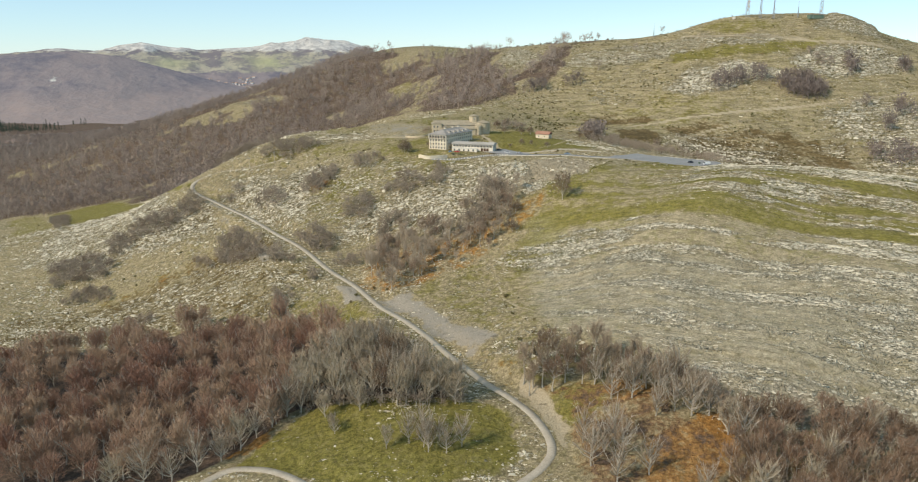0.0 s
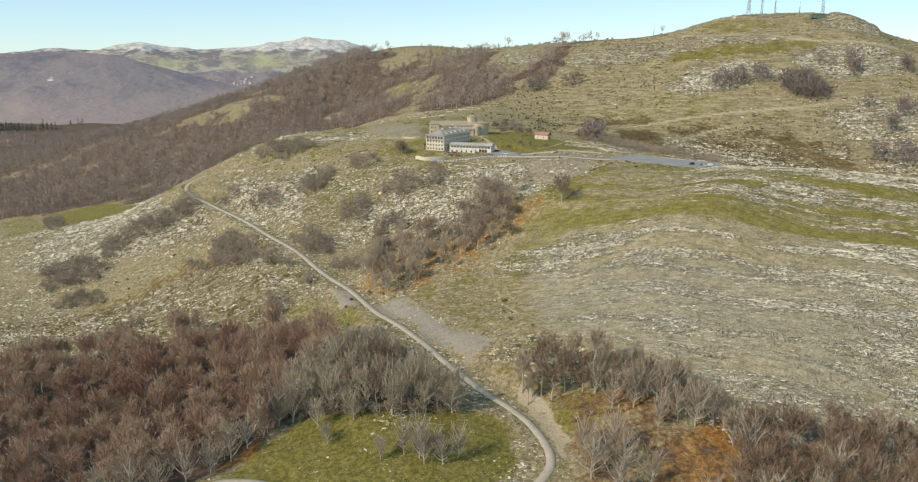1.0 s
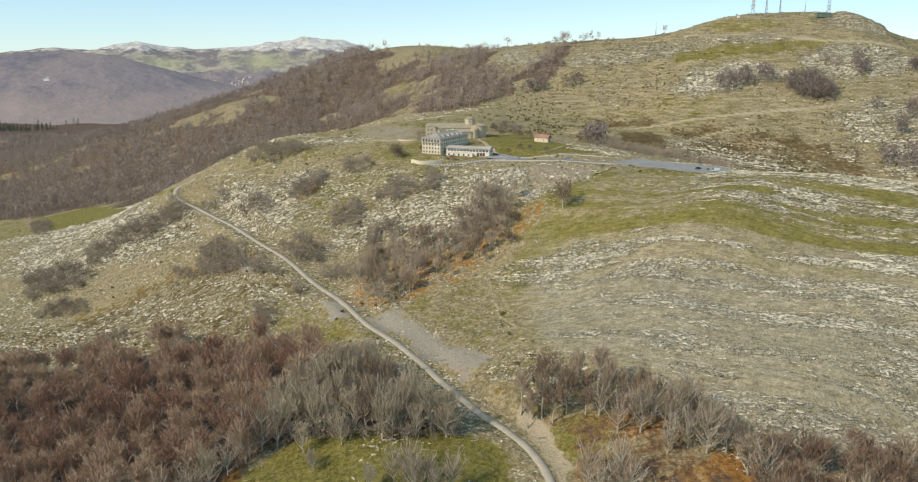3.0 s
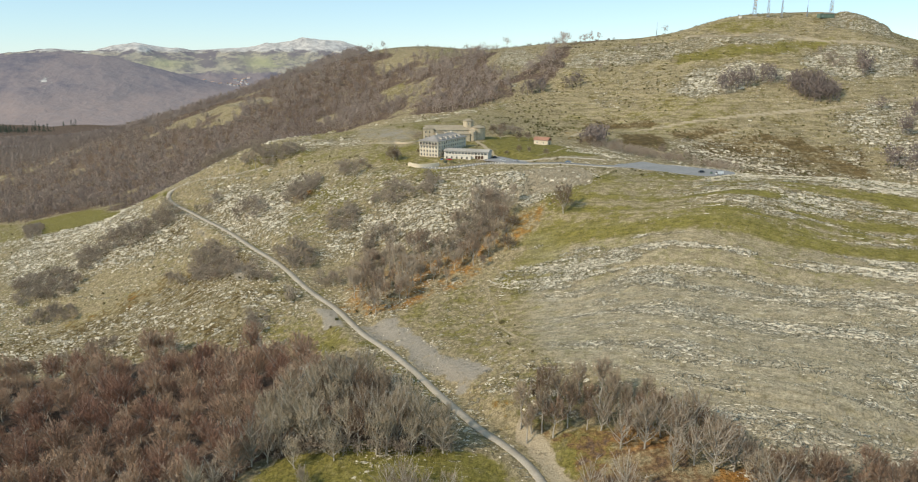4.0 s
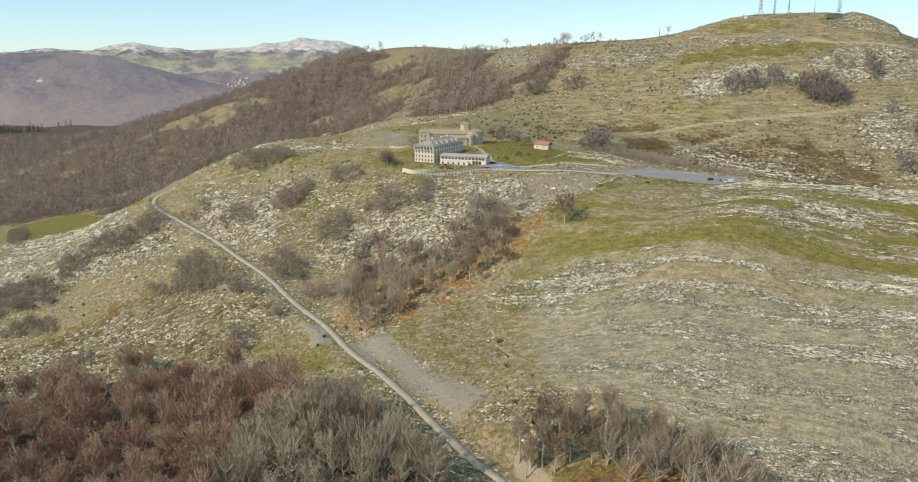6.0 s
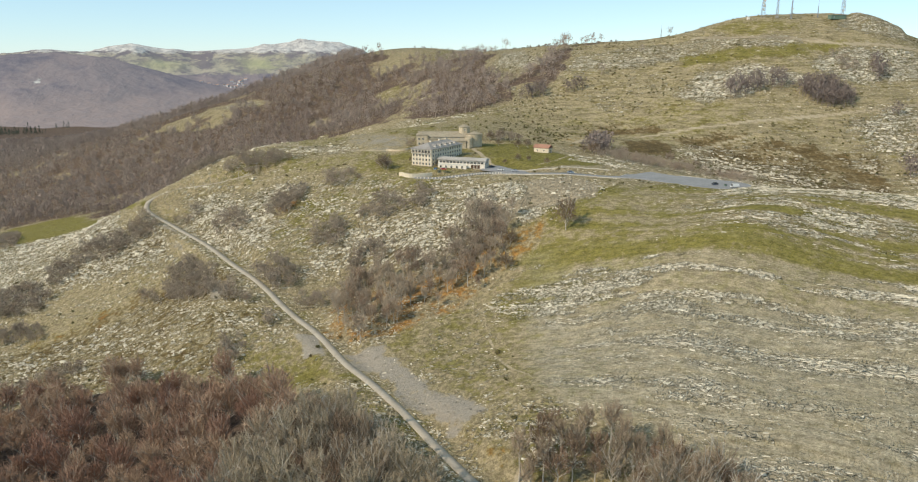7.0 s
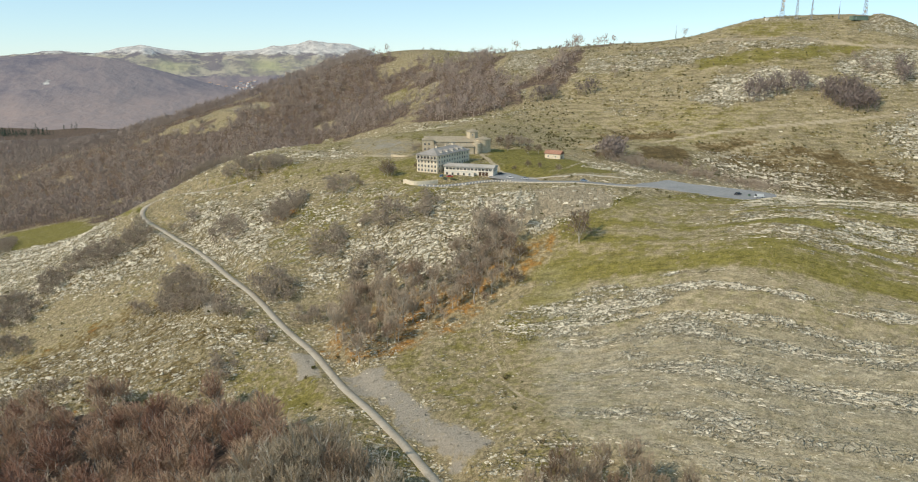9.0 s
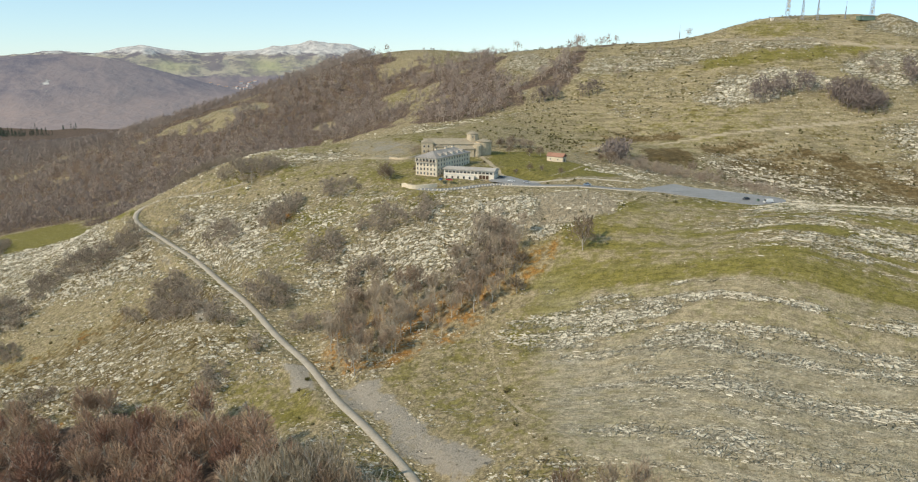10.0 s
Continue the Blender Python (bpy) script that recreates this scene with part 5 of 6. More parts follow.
# ---- limestone ----
def build_rocks():
    rng = np.random.RandomState(15)
    n = 215000
    a, r = np.radians(rng.uniform(-35, 35, n)), np.exp(rng.uniform(math.log(240), math.log(1160), n))
    x, y = r * np.sin(a), r * np.cos(a)
    z = height(x, y)
    c = cover(x, y, z)
    seam = fbm(bed_line(x, y, z), x * 0.15, 4.0, 3, 51)
    chance = smooth(0.22, 0.85, c["rock"]) * (0.12 + 1.6 * smooth(0.44, 0.62, seam)) * (0.85 + 0.15 * c["dome"]) * (1 - c["earth"]) * (0.8 + c["dome"] * (0.4 * c["ribs"] - 0.1)) * smooth(1160, 850, r)
    ok = (rng.rand(n) < chance) & off_roads(x, y, 1.0) & (area(CAR_PARK, x, y, 1) < 0.2) & (area(HOTEL_YARD, x, y, 1) < 0.2) & (area(CHURCH_YARD, x, y, 1) < 0.2)
    x, y, z, r, rock = x[ok], y[ok], z[ok], r[ok], c["rock"][ok]
    n = len(x)
    size = np.minimum(np.exp(rng.normal(-0.85, 0.45, n)), 1.3) * (1 - 0.52 * c["dome"][ok]) * (0.55 + 0.75 * rock) * np.clip(r / 420, 0.9, 1.8)
    cliff = area([(-6, 520), (8, 536), (59, 528), (62, 485), (34, 474), (10, 495)], x, y, 4)
    corner = np.array([(i, j, k) for k in (-1, 1) for j in (-1, 1) for i in (-1, 1)], float) * 0.5
    v = np.repeat(corner[None], n, 0) * (1 + rng.uniform(-0.35, 0.35, (n, 8, 3)))
    v[:, 4:, :2] *= rng.uniform(0.45, 0.9, (n, 1, 1))
    flat = 0.4 + 0.4 * rng.rand(n)
    dome = c["dome"][ok]
    v *= np.stack((size * rng.uniform(1.1, 2.4, n) * (1 - 0.4 * cliff) * (1 + 1.9 * dome), size * rng.uniform(0.7, 1.2, n), size * (flat + 0.35 * cliff)), -1)[:, None, :]
    t = np.where(rng.rand(n) < 0.8, rng.normal(-0.35, 0.35, n), rng.uniform(0, 3.14, n))
    t = np.where(dome > 0.5, -0.37 + rng.normal(0, 0.14, n), t)
    cs, sn = np.cos(t)[:, None], np.sin(t)[:, None]
    w = np.stack((x[:, None] + cs * v[..., 0] - sn * v[..., 1], y[:, None] + sn * v[..., 0] + cs * v[..., 1], z[:, None] + v[..., 2] + (0.08 * size)[:, None]), -1)
    q = np.array([(4, 5, 7, 6), (0, 1, 5, 4), (1, 3, 7, 5), (3, 2, 6, 7), (2, 0, 4, 6)])
    faces = (np.arange(n)[:, None, None] * 8 + q[None]).reshape(-1, 4)
    ob = mesh_object("limestone_outcrops", w.reshape(-1, 3), faces, ROCK)
    tagged(ob, "pale weathered limestone blocks breaking through the turf", "rocks", kind="stuff")


def rock_material():
    m = Nodes("weathered_limestone", 0.92, 0.15)
    v = m.math("ADD", m.math("MULTIPLY", m.island_random(), 0.6), m.math("MULTIPLY", m.noise(1.4, 4), 0.5))
    colour = m.mix(m.ramp(v, 0.2, 0.9), (0.39, 0.345, 0.262), (0.69, 0.628, 0.49))
    m.bump(m.noise(2.5, 4), 0.6, 0.2)
    return m.done(m.mix(m.ramp(m.noise(0.5, 3), 0.58, 0.78), colour, (0.40, 0.355, 0.27)))


def build_village():
    """Pale houses of a far village and of the valley floor, each a block under a pitched roof."""
    rng = np.random.RandomState(21)
    a = np.radians(np.concatenate((rng.uniform(-19.5, -14.6, 64), rng.uniform(-31.5, -29.3, 22))))
    r = np.concatenate((rng.uniform(3800, 4020, 64), rng.uniform(1960, 2130, 22)))
    x, y = r * np.sin(a), r * np.cos(a)
    z = np.concatenate((np.maximum(*mountain_heights(np.degrees(a[:64]), r[:64])), height(x[64:], y[64:])))
    for walls in (True, False):
        vs, fs, n = [], [], 0
        for i in range(len(x)):
            w, d, h, t = 4 + (i * 37 % 5), 4 + (i * 53 % 3), 4 + (i * 29 % 4), i * 1.7
            c, s = math.cos(t), math.sin(t)
            if walls:
                p = [(u * w, q * d, k) for k in (-6, h) for u, q in ((-1, -1), (1, -1), (1, 1), (-1, 1))]
                f = [(0, 1, 5, 4), (1, 2, 6, 5), (2, 3, 7, 6), (3, 0, 4, 7)]
            else:
                p = [(-w - 1, -d - 1, h - 0.4), (w + 1, -d - 1, h - 0.4), (w + 1, d + 1, h - 0.4), (-w - 1, d + 1, h - 0.4), (-w - 1, 0, h + 3.5), (w + 1, 0, h + 3.5)]
                f = [(0, 1, 5, 4), (2, 3, 4, 5), (1, 2, 5), (3, 0, 4), (3, 2, 1, 0)]
            vs += [(x[i] + c * u - s * q, y[i] + s * u + c * q, z[i] + k) for u, q, k in p]
            fs += [tuple(k + n for k in face) for face in f]
            n += len(p)
        yield mesh_object("village_houses" if walls else "village_roofs", np.array(vs), fs, VILLAGE_WALL if walls else VILLAGE_ROOF)


VILLAGE_WALL = plain("far_whitewash", (0.46, 0.46, 0.46), (0.64, 0.63, 0.62), 0.05, 0.9, 0.2)
VILLAGE_ROOF = plain("far_roof_tiles", (0.36, 0.25, 0.20), (0.46, 0.34, 0.28), 0.05, 0.9, 0.2)
ROCK = rock_material()
build_rocks()
build_car_park()
build_mountains()
for ob, label in zip(build_village(), ("pale whitewashed houses of a far village", "dull tiled roofs of the far village")):
    tagged(ob, label, "village", kind="stuff")

# ---- buildings ----
STONE_PALE = plain("pale_ashlar", (0.58, 0.50, 0.37), (0.74, 0.65, 0.50), 0.9, 0.9, 0.2, bump=0.03)
STONE_OLD = plain("old_masonry", (0.42, 0.35, 0.24), (0.58, 0.49, 0.355), 0.7, 0.92, 0.2, bump=0.06)
WHITEWASH = plain("weathered_render", (0.60, 0.545, 0.45), (0.76, 0.70, 0.60), 0.6, 0.9, 0.2)
SLATE = plain("grey_roof_slate", (0.23, 0.212, 0.19), (0.33, 0.308, 0.28), 1.4, 0.9, 0.15)
STONE_ROOF = plain("lichened_stone_roof", (0.25, 0.21, 0.145), (0.36, 0.31, 0.225), 1.1, 0.9, 0.2)
RED_TILE = plain("red_roof_tile", (0.27, 0.14, 0.095), (0.38, 0.215, 0.148), 1.5, 0.9, 0.15)
ZINC = plain("pale_sheet_roof", (0.33, 0.30, 0.26), (0.43, 0.395, 0.345), 0.5, 0.8, 0.2)
WOOD_DARK = plain("dark_stained_wood", (0.06, 0.035, 0.02), (0.13, 0.075, 0.045), 2.0, 0.7, 0.3)
STEEL = plain("galvanised_steel", (0.30, 0.31, 0.32), (0.42, 0.43, 0.44), 2.0, 0.5, 0.5, 0.6)
GREEN_SHEET = plain("green_painted_sheet", (0.10, 0.15, 0.11), (0.15, 0.21, 0.15), 1.0, 0.6, 0.4)
GLASS_DARK = plain("window_glass", (0.02, 0.024, 0.028), (0.04, 0.046, 0.05), 0.7, 0.08, 0.6)
FRAME_PALE = plain("pale_window_frame", (0.5, 0.48, 0.42), (0.62, 0.6, 0.54), 2.0, 0.7, 0.3)
TYRE = plain("tyre_rubber", (0.015, 0.015, 0.016), (0.03, 0.03, 0.03), 5.0, 0.85, 0.3)


def paint(name, colour):
    m = Nodes(name, 0.25, 0.5)
    m.bsdf.inputs["Coat Weight"].default_value = 0.6
    return m.done(m.mix(m.noise(3.0, 2), colour, tuple(c * 0.85 for c in colour)))


def roof_mesh(x0, y0, x1, y1, z, rise, over=0.5, hip=0.0, along="x", thick=0.25):
    """A gable or hipped roof slab, with thickness and overhang."""
    bm = bmesh.new()
    x0, y0, x1, y1 = x0 - over, y0 - over, x1 + over, y1 + over
    if along == "x":
        ridge = [((x0 + hip), (y0 + y1) / 2), ((x1 - hip), (y0 + y1) / 2)]
        corner = [(x0, y0), (x1, y0), (x1, y1), (x0, y1)]
    else:
        ridge = [((x0 + x1) / 2, y0 + hip), ((x0 + x1) / 2, y1 - hip)]
        corner = [(x1, y0), (x1, y1), (x0, y1), (x0, y0)]
    rings = []
    for dz in (0.0, thick):
        c = [bm.verts.new((*p, z + dz)) for p in corner]
        r = [bm.verts.new((*p, z + rise + dz)) for p in ridge]
        rings.append((c, r))
    for k, (c, r) in enumerate(rings):
        for f in ((c[0], c[1], r[1], r[0]), (c[2], c[3], r[0], r[1]), (c[1], c[2], r[1]), (c[3], c[0], r[0])):
            bm.faces.new(f if k else f[::-1])
    for i in range(4):
        a, b = rings[0][0], rings[1][0]
        bm.faces.new((a[i], a[(i + 1) % 4], b[(i + 1) % 4], b[i]))
    return bm


def window_meshes(w, h, deep=0.12):
    """Frame ring and glass of a window that faces -y, centred on its opening."""
    bm = bmesh.new()
    t = 0.14
    box(bm, -w / 2 - t, -deep, -h / 2 - t, w / 2 + t, 0.02, -h / 2)
    box(bm, -w / 2 - t, -deep, h / 2, w / 2 + t, 0.02, h / 2 + t)
    box(bm, -w / 2 - t, -deep, -h / 2, -w / 2, 0.02, h / 2)
    box(bm, w / 2, -deep, -h / 2, w / 2 + t, 0.02, h / 2)
    box(bm, -0.04, -deep * 0.5, -h / 2, 0.04, 0.02, h / 2)
    frame_me, pane_me = bpy.data.meshes.new("window"), bpy.data.meshes.new("pane")
    bmesh.ops.recalc_face_normals(bm, faces=bm.faces)
    bm.to_mesh(frame_me), bm.free()
    bm = boxed(-w / 2, -0.03, -h / 2, w / 2, 0.01, h / 2)
    bm.to_mesh(pane_me), bm.free()
    frame_me.materials.append(FRAME_PALE), pane_me.materials.append(GLASS_DARK)
    return frame_me, pane_me


def set_window(meshes, parent, x, y, z, turn=0.0):
    f = new("window", meshes[0])
    f.parent, f.matrix_basis = parent, pose(x, y, z, 0, 0, turn)
    p = new("pane", meshes[1])
    p.parent = f


def build_inn():
    """Four-storey inn with a loggia under a hipped slate roof."""
    inn = thing("inn", "four-storey pale stone inn with grey slate roof", "building", pose(-10, 587, 96.2, 0, 0, -30))
    wall = bmesh.new()
    box(wall, -16, 0, -3, 0, 42, 11.4, bevel=0.08)
    part("wall", wall, STONE_PALE, inn, "pale stone wall")
    for k in range(1, 4):
        part("string_course", boxed(-16.12, -0.12, 2.85 * k - 0.1, 0.12, 42.1, 2.85 * k + 0.1), FRAME_PALE, inn)
    part("roof", roof_mesh(-16, 0, 0, 42, 11.42, 3.6, 0.7, 8.5, "y"), SLATE, inn, "grey slate hipped roof")
    for y in (12, 24, 33):
        c = part("chimney", boxed(-9.2, y, 13, -8, y + 1.3, 16.3, bevel=0.05), STONE_PALE, inn)
        part("cap", boxed(-9.4, y - 0.2, 16.3, -7.8, y + 1.5, 16.5), SLATE, c)
    for y in (8, 15, 22, 29, 35):
        d = part("dormer", boxed(-3.6, y - 0.8, 12.0, -1.2, y + 0.8, 13.4), WHITEWASH, inn)
        part("dormer_roof", roof_mesh(-4.4, y - 0.8, -1.2, y + 0.8, 13.4, 0.7, 0.15, 0, "x", 0.12), SLATE, d)
    small, broad = window_meshes(1.15, 1.45), window_meshes(2.0, 1.55)
    part("loggia_floor", boxed(-15.9, -1.0, 8.5, -0.1, -0.13, 8.75, bevel=0.03), FRAME_PALE, inn)
    rail = part("balustrade", boxed(-15.9, -1.0, 9.45, -0.1, -0.88, 9.58), WOOD_DARK, inn, "dark wooden loggia railing")
    for i in range(40):
        part("baluster", boxed(-15.8 + i * 0.402, -0.98, 8.75, -15.72 + i * 0.402, -0.9, 9.45), WOOD_DARK, rail)
    for i in range(7):
        part("pillar", boxed(-15.9 + i * 2.58, -1.0, 8.75, -15.58 + i * 2.58, -0.7, 11.42), WHITEWASH, inn, "white loggia pillar")
    for k in range(4):
        for i in range(6):
            x = -14.4 + i * 2.56
            set_window(broad if k == 3 else small, inn, x, -0.02, 1.6 + 2.8 * k, 0)
        for i in range(12):
            set_window(small, inn, 0.02, 2.4 + i * 3.3, 1.6 + 2.8 * k, 90)
        for i in range(12):
            set_window(small, inn, -16.02, 2.4 + i * 3.3, 1.6 + 2.8 * k, -90)


def build_wing():
    """The long low dining wing in front of the inn."""
    wing = thing("dining_wing", "long low whitish wing with a sheet roof", "building", pose(-5.4, 586.6, 96.2, 0, 0, -17.3))
    part("wall", boxed(0, 0, -2, 33, 10.5, 5.1, bevel=0.06), WHITEWASH, wing)
    part("roof", roof_mesh(0, 0, 33, 10.5, 5.12, 1.3, 0.8, 0.6, "x", 0.22), ZINC, wing, "pale grey sheet metal roof")
    part("terrace", boxed(1, -3.4, -2, 21, -0.01, 2.0, bevel=0.05), WHITEWASH, wing)
    part("parapet", boxed(1, -3.4, 2.0, 21, -3.15, 2.9), FRAME_PALE, wing)
    broad, tall = window_meshes(1.7, 1.25), window_meshes(1.2, 1.5)
    for i in range(13):
        set_window(broad, wing, 1.9 + i * 2.44, -0.02, 3.75, 0)
    for i in range(3):
        set_window(tall, wing, 33.02, 2.2 + 3 * i, 3.4, 90)
    for x in (23.4, 25.6, 27.8):
        door = part("door", boxed(x, -0.1, 0.0, x + 1.8, 0.02, 2.35), WOOD_DARK, wing, "dark brown wooden door")
        part("handle", boxed(x + 1.5, -0.17, 1.0, x + 1.6, -0.1, 1.2), STEEL, door)
    for i in range(5):
        set_window(tall, wing, 3.0 + i * 3.8, -3.42, 0.9, 0)


def build_church():
    """Romanesque church with its crossing lantern, apse and cloister ranges."""
    church = thing("church", "old tan stone hermitage church with a low lantern tower", "church", pose(2, 652, 102.0, 0, 0, 3))
    part("nave", boxed(-24, 0, -2, 16, 14, 7.6, bevel=0.1), STONE_OLD, church)
    part("nave_roof", roof_mesh(-24, 0, 16, 14, 7.62, 3.4, 0.4, 0.2, "x"), STONE_ROOF, church, "lichened stone slab roof")
    part("west_block", boxed(-25.5, -3, -2, -17, 9, 9.0, bevel=0.1), STONE_OLD, church)
    part("west_roof", roof_mesh(-25.5, -3, -17, 9, 9.02, 1.8, 0.3, 4.0, "y"), STONE_ROOF, church)
    part("cloister_range", boxed(-8, -6.5, -2, 12, -0.02, 4.8, bevel=0.1), STONE_OLD, church)
    part("cloister_roof", roof_mesh(-8, -6.5, 12, 0, 4.82, 2.0, 0.4, 0.2, "x"), STONE_ROOF, church)
    part("south_porch", boxed(-16.5, -4, -2, -9, -0.02, 6.0, bevel=0.1), STONE_OLD, church)
    part("porch_roof", roof_mesh(-16.5, -4, -9, 0, 6.02, 1.6, 0.3, 0.2, "y"), STONE_ROOF, church)
    part("transept", boxed(12.2, -4, -2, 16.5, 3, 8.6, bevel=0.1), STONE_OLD, church)
    apse = bmesh.new()
    bmesh.ops.create_cone(apse, cap_ends=True, segments=24, radius1=6.2, radius2=6.2, depth=11.6, matrix=Matrix.Translation((19.0, 5, 3.8)))
    part("apse", apse, STONE_OLD, church, "round stone apse")
    cap = bmesh.new()
    bmesh.ops.create_cone(cap, cap_ends=True, segments=24, radius1=6.7, radius2=0.3, depth=1.8, matrix=Matrix.Translation((19.0, 5, 10.5)))
    part("apse_roof", cap, STONE_ROOF, church)
    small = bmesh.new()
    bmesh.ops.create_cone(small, cap_ends=True, segments=18, radius1=3.0, radius2=3.0, depth=9, matrix=Matrix.Translation((14.2, -3.2, 2.6)))
    part("side_apse", small, STONE_OLD, church)
    lantern = bmesh.new()
    bmesh.ops.create_cone(lantern, cap_ends=True, segments=8, radius1=4.4, radius2=4.4, depth=6.4, matrix=Matrix.Translation((11.5, 7, 11.6)) @ Matrix.Rotation(radians(22.5), 4, "Z"))
    tower = part("lantern", lantern, STONE_OLD, church, "octagonal lantern of pale tan stone")
    hat = bmesh.new()
    bmesh.ops.create_cone(hat, cap_ends=True, segments=8, radius1=4.9, radius2=0.2, depth=1.7, matrix=Matrix.Translation((11.5, 7, 15.65)) @ Matrix.Rotation(radians(22.5), 4, "Z"))
    part("lantern_roof", hat, STONE_ROOF, tower)
    slit, broad = window_meshes(0.6, 1.3), window_meshes(1.0, 1.4)
    for x in (-15.2, -10.5):
        set_window(broad, church, x, -4.02, 3.6)
    for x in (-6, -2.5, 1, 4.5, 8):
        set_window(broad, church, x, -6.52, 2.6)
    for x in (-23.5, -20.5):
        for z in (3.0, 6.6):
            set_window(broad, church, x, -3.02, z)
    for x in (-6.5, -2, 2.5, 7):
        set_window(slit, church, x, -0.02, 6.6)
    set_window(slit, church, 11.5, 2.9, 12.6)
    set_window(slit, church, 14.4, -4.02, 6.2)


def build_hut():
    hut = thing("stone_hut", "small stone hut with a red tiled roof", "hut", pose(71.5, 634, 100.4, 0, 0, -32))
    part("wall", boxed(-6, -3, -1.5, 6, 3.2, 3.4, bevel=0.06), STONE_PALE, hut)
    gable = bmesh.new()
    for x in (-6, 5.7):
        v = [gable.verts.new(p) for p in ((x, -3, 3.4), (x, 3.2, 3.4), (x, 0.1, 5.4), (x + 0.3, -3, 3.4), (x + 0.3, 3.2, 3.4), (x + 0.3, 0.1, 5.4))]
        for f in ((0, 1, 2), (5, 4, 3), (0, 3, 4, 1), (1, 4, 5, 2), (2, 5, 3, 0)):
            gable.faces.new([v[i] for i in f])
    part("gable", gable, STONE_PALE, hut)
    part("roof", roof_mesh(-6, -3, 6, 3.2, 3.42, 2.2, 0.5, 0.0, "x"), RED_TILE, hut, "red clay tile roof")
    part("door", boxed(6.0, -0.7, 0, 6.06, 0.5, 2.1), WOOD_DARK, hut)
    w = window_meshes(0.8, 0.9)
    for x in (-3.2, 2.4):
        set_window(w, hut, x, -3.02, 1.7)


def wall_run(name, label, points, high, wide, material, cap=None):
    """A stone wall that follows the ground along plan points."""
    line = spline(points, 2.0)
    z = height(line[:, 0], line[:, 1])
    d = np.gradient(line, axis=0)
    d /= np.linalg.norm(d, axis=1)[:, None] + 1e-9
    side = np.column_stack((d[:, 1], -d[:, 0])) * wide / 2
    prof = [np.column_stack((line - side, z - 1.2)), np.column_stack((line - side, z + high)), np.column_stack((line + side, z + high)), np.column_stack((line + side, z - 1.2))]
    v, n = np.stack(prof, 1).reshape(-1, 3), len(line)
    faces = [(i * 4 + k, i * 4 + (k + 1) % 4, i * 4 + 4 + (k + 1) % 4, i * 4 + 4 + k) for i in range(n - 1) for k in range(4)] + [(3, 2, 1, 0), tuple(n * 4 - 4 + k for k in range(4))]
    return tagged(mesh_object(name, v, faces, material), label, "wall")


bm = prism([(23, 573), (38, 561), (58, 555), (62, 564), (46, 573), (37, 590), (30, 591)], 95.9, 96.5)
tagged(part("forecourt", bm, ASPHALT_BLUE, None), "grey asphalt forecourt before the inn", "forecourt", kind="structure")
build_inn()
build_wing()
build_church()
build_hut()
wall_run("terrace_wall", "pale retaining wall below the inn garden", [(-31, 573), (-24, 567), (-16, 568), (-9, 571)], 2.6, 0.6, STONE_PALE)
wall_run("garden_wall", "low pale stone wall beside the church", [(-46, 646), (-38, 640), (-30, 640), (-24, 646)], 1.4, 0.5, STONE_OLD)
wall_run("road_parapet", "low pale parapet on the outer road edge", [(30, 558.5), (52, 549), (78, 541), (100, 536), (108, 534)], 0.5, 0.4, LIMESTONE)
wall_run("lawn_wall", "low dry-stone wall edging the lawn", [(36, 572), (52, 566), (70, 562), (92, 560), (106, 556)], 0.6, 0.5, LIMESTONE)


# ---- cars and roadside things ----
def car(colour_name, colour, label, x, y, z, turn, van=False):
    c = thing("van" if van else "car", label, "van" if van else "car", pose(x, y, z, 0, 0, turn))
    skin = paint(colour_name, colour)
    long, tall = (5.2, 2.1) if van else (4.3, 1.48)
    bm = bmesh.new()
    box(bm, -long / 2, -0.9, 0.32, long / 2, 0.9, 0.95, bevel=0.12)
    part("body", bm, skin, c)
    bm = bmesh.new()
    r = bmesh.ops.create_cube(bm, size=1.0, matrix=Matrix.LocRotScale((0.35 if van else -0.15, 0, (0.95 + tall) / 2), None, (long - (1.1 if van else 1.9), 1.7, tall - 0.95)))
    for v in r["verts"]:
        if v.co.z > (0.95 + tall) / 2:
            v.co.x, v.co.y = v.co.x * (0.93 if van else 0.72), v.co.y * 0.84
    bmesh.ops.bevel(bm, geom=list(bm.edges), offset=0.06, segments=2, affect="EDGES")
    part("cabin", bm, skin if van else GLASS_DARK, c)
    roof = boxed(-0.9 if not van else -1.6, -0.7, tall - 0.02, 0.85 if not van else 2.0, 0.7, tall + 0.05, bevel=0.03)
    part("roof", roof, skin, c)
    part("windscreen", boxed(-long / 2 + (0.55 if van else 1.0), -0.68, 1.0, -long / 2 + (0.75 if van else 1.35), 0.68, tall - 0.12), GLASS_DARK, c)
    for sx in (-1, 1):
        for sy in (-1, 1):
            w = bmesh.new()
            rod(w, (sx * long * 0.31, sy * 0.72, 0.32), (sx * long * 0.31, sy * 0.93, 0.32), 0.32, 14)
            wheel = part("wheel", w, TYRE, c)
            h = bmesh.new()
            rod(h, (sx * long * 0.31, sy * 0.925, 0.32), (sx * long * 0.31, sy * 0.945, 0.32), 0.19, 10)
            part("rim", h, STEEL, wheel)
        part("headlight", boxed(-long / 2 - 0.02, sx * 0.62 - 0.18, 0.62, -long / 2 + 0.08, sx * 0.62 + 0.18, 0.78), FRAME_PALE, c)


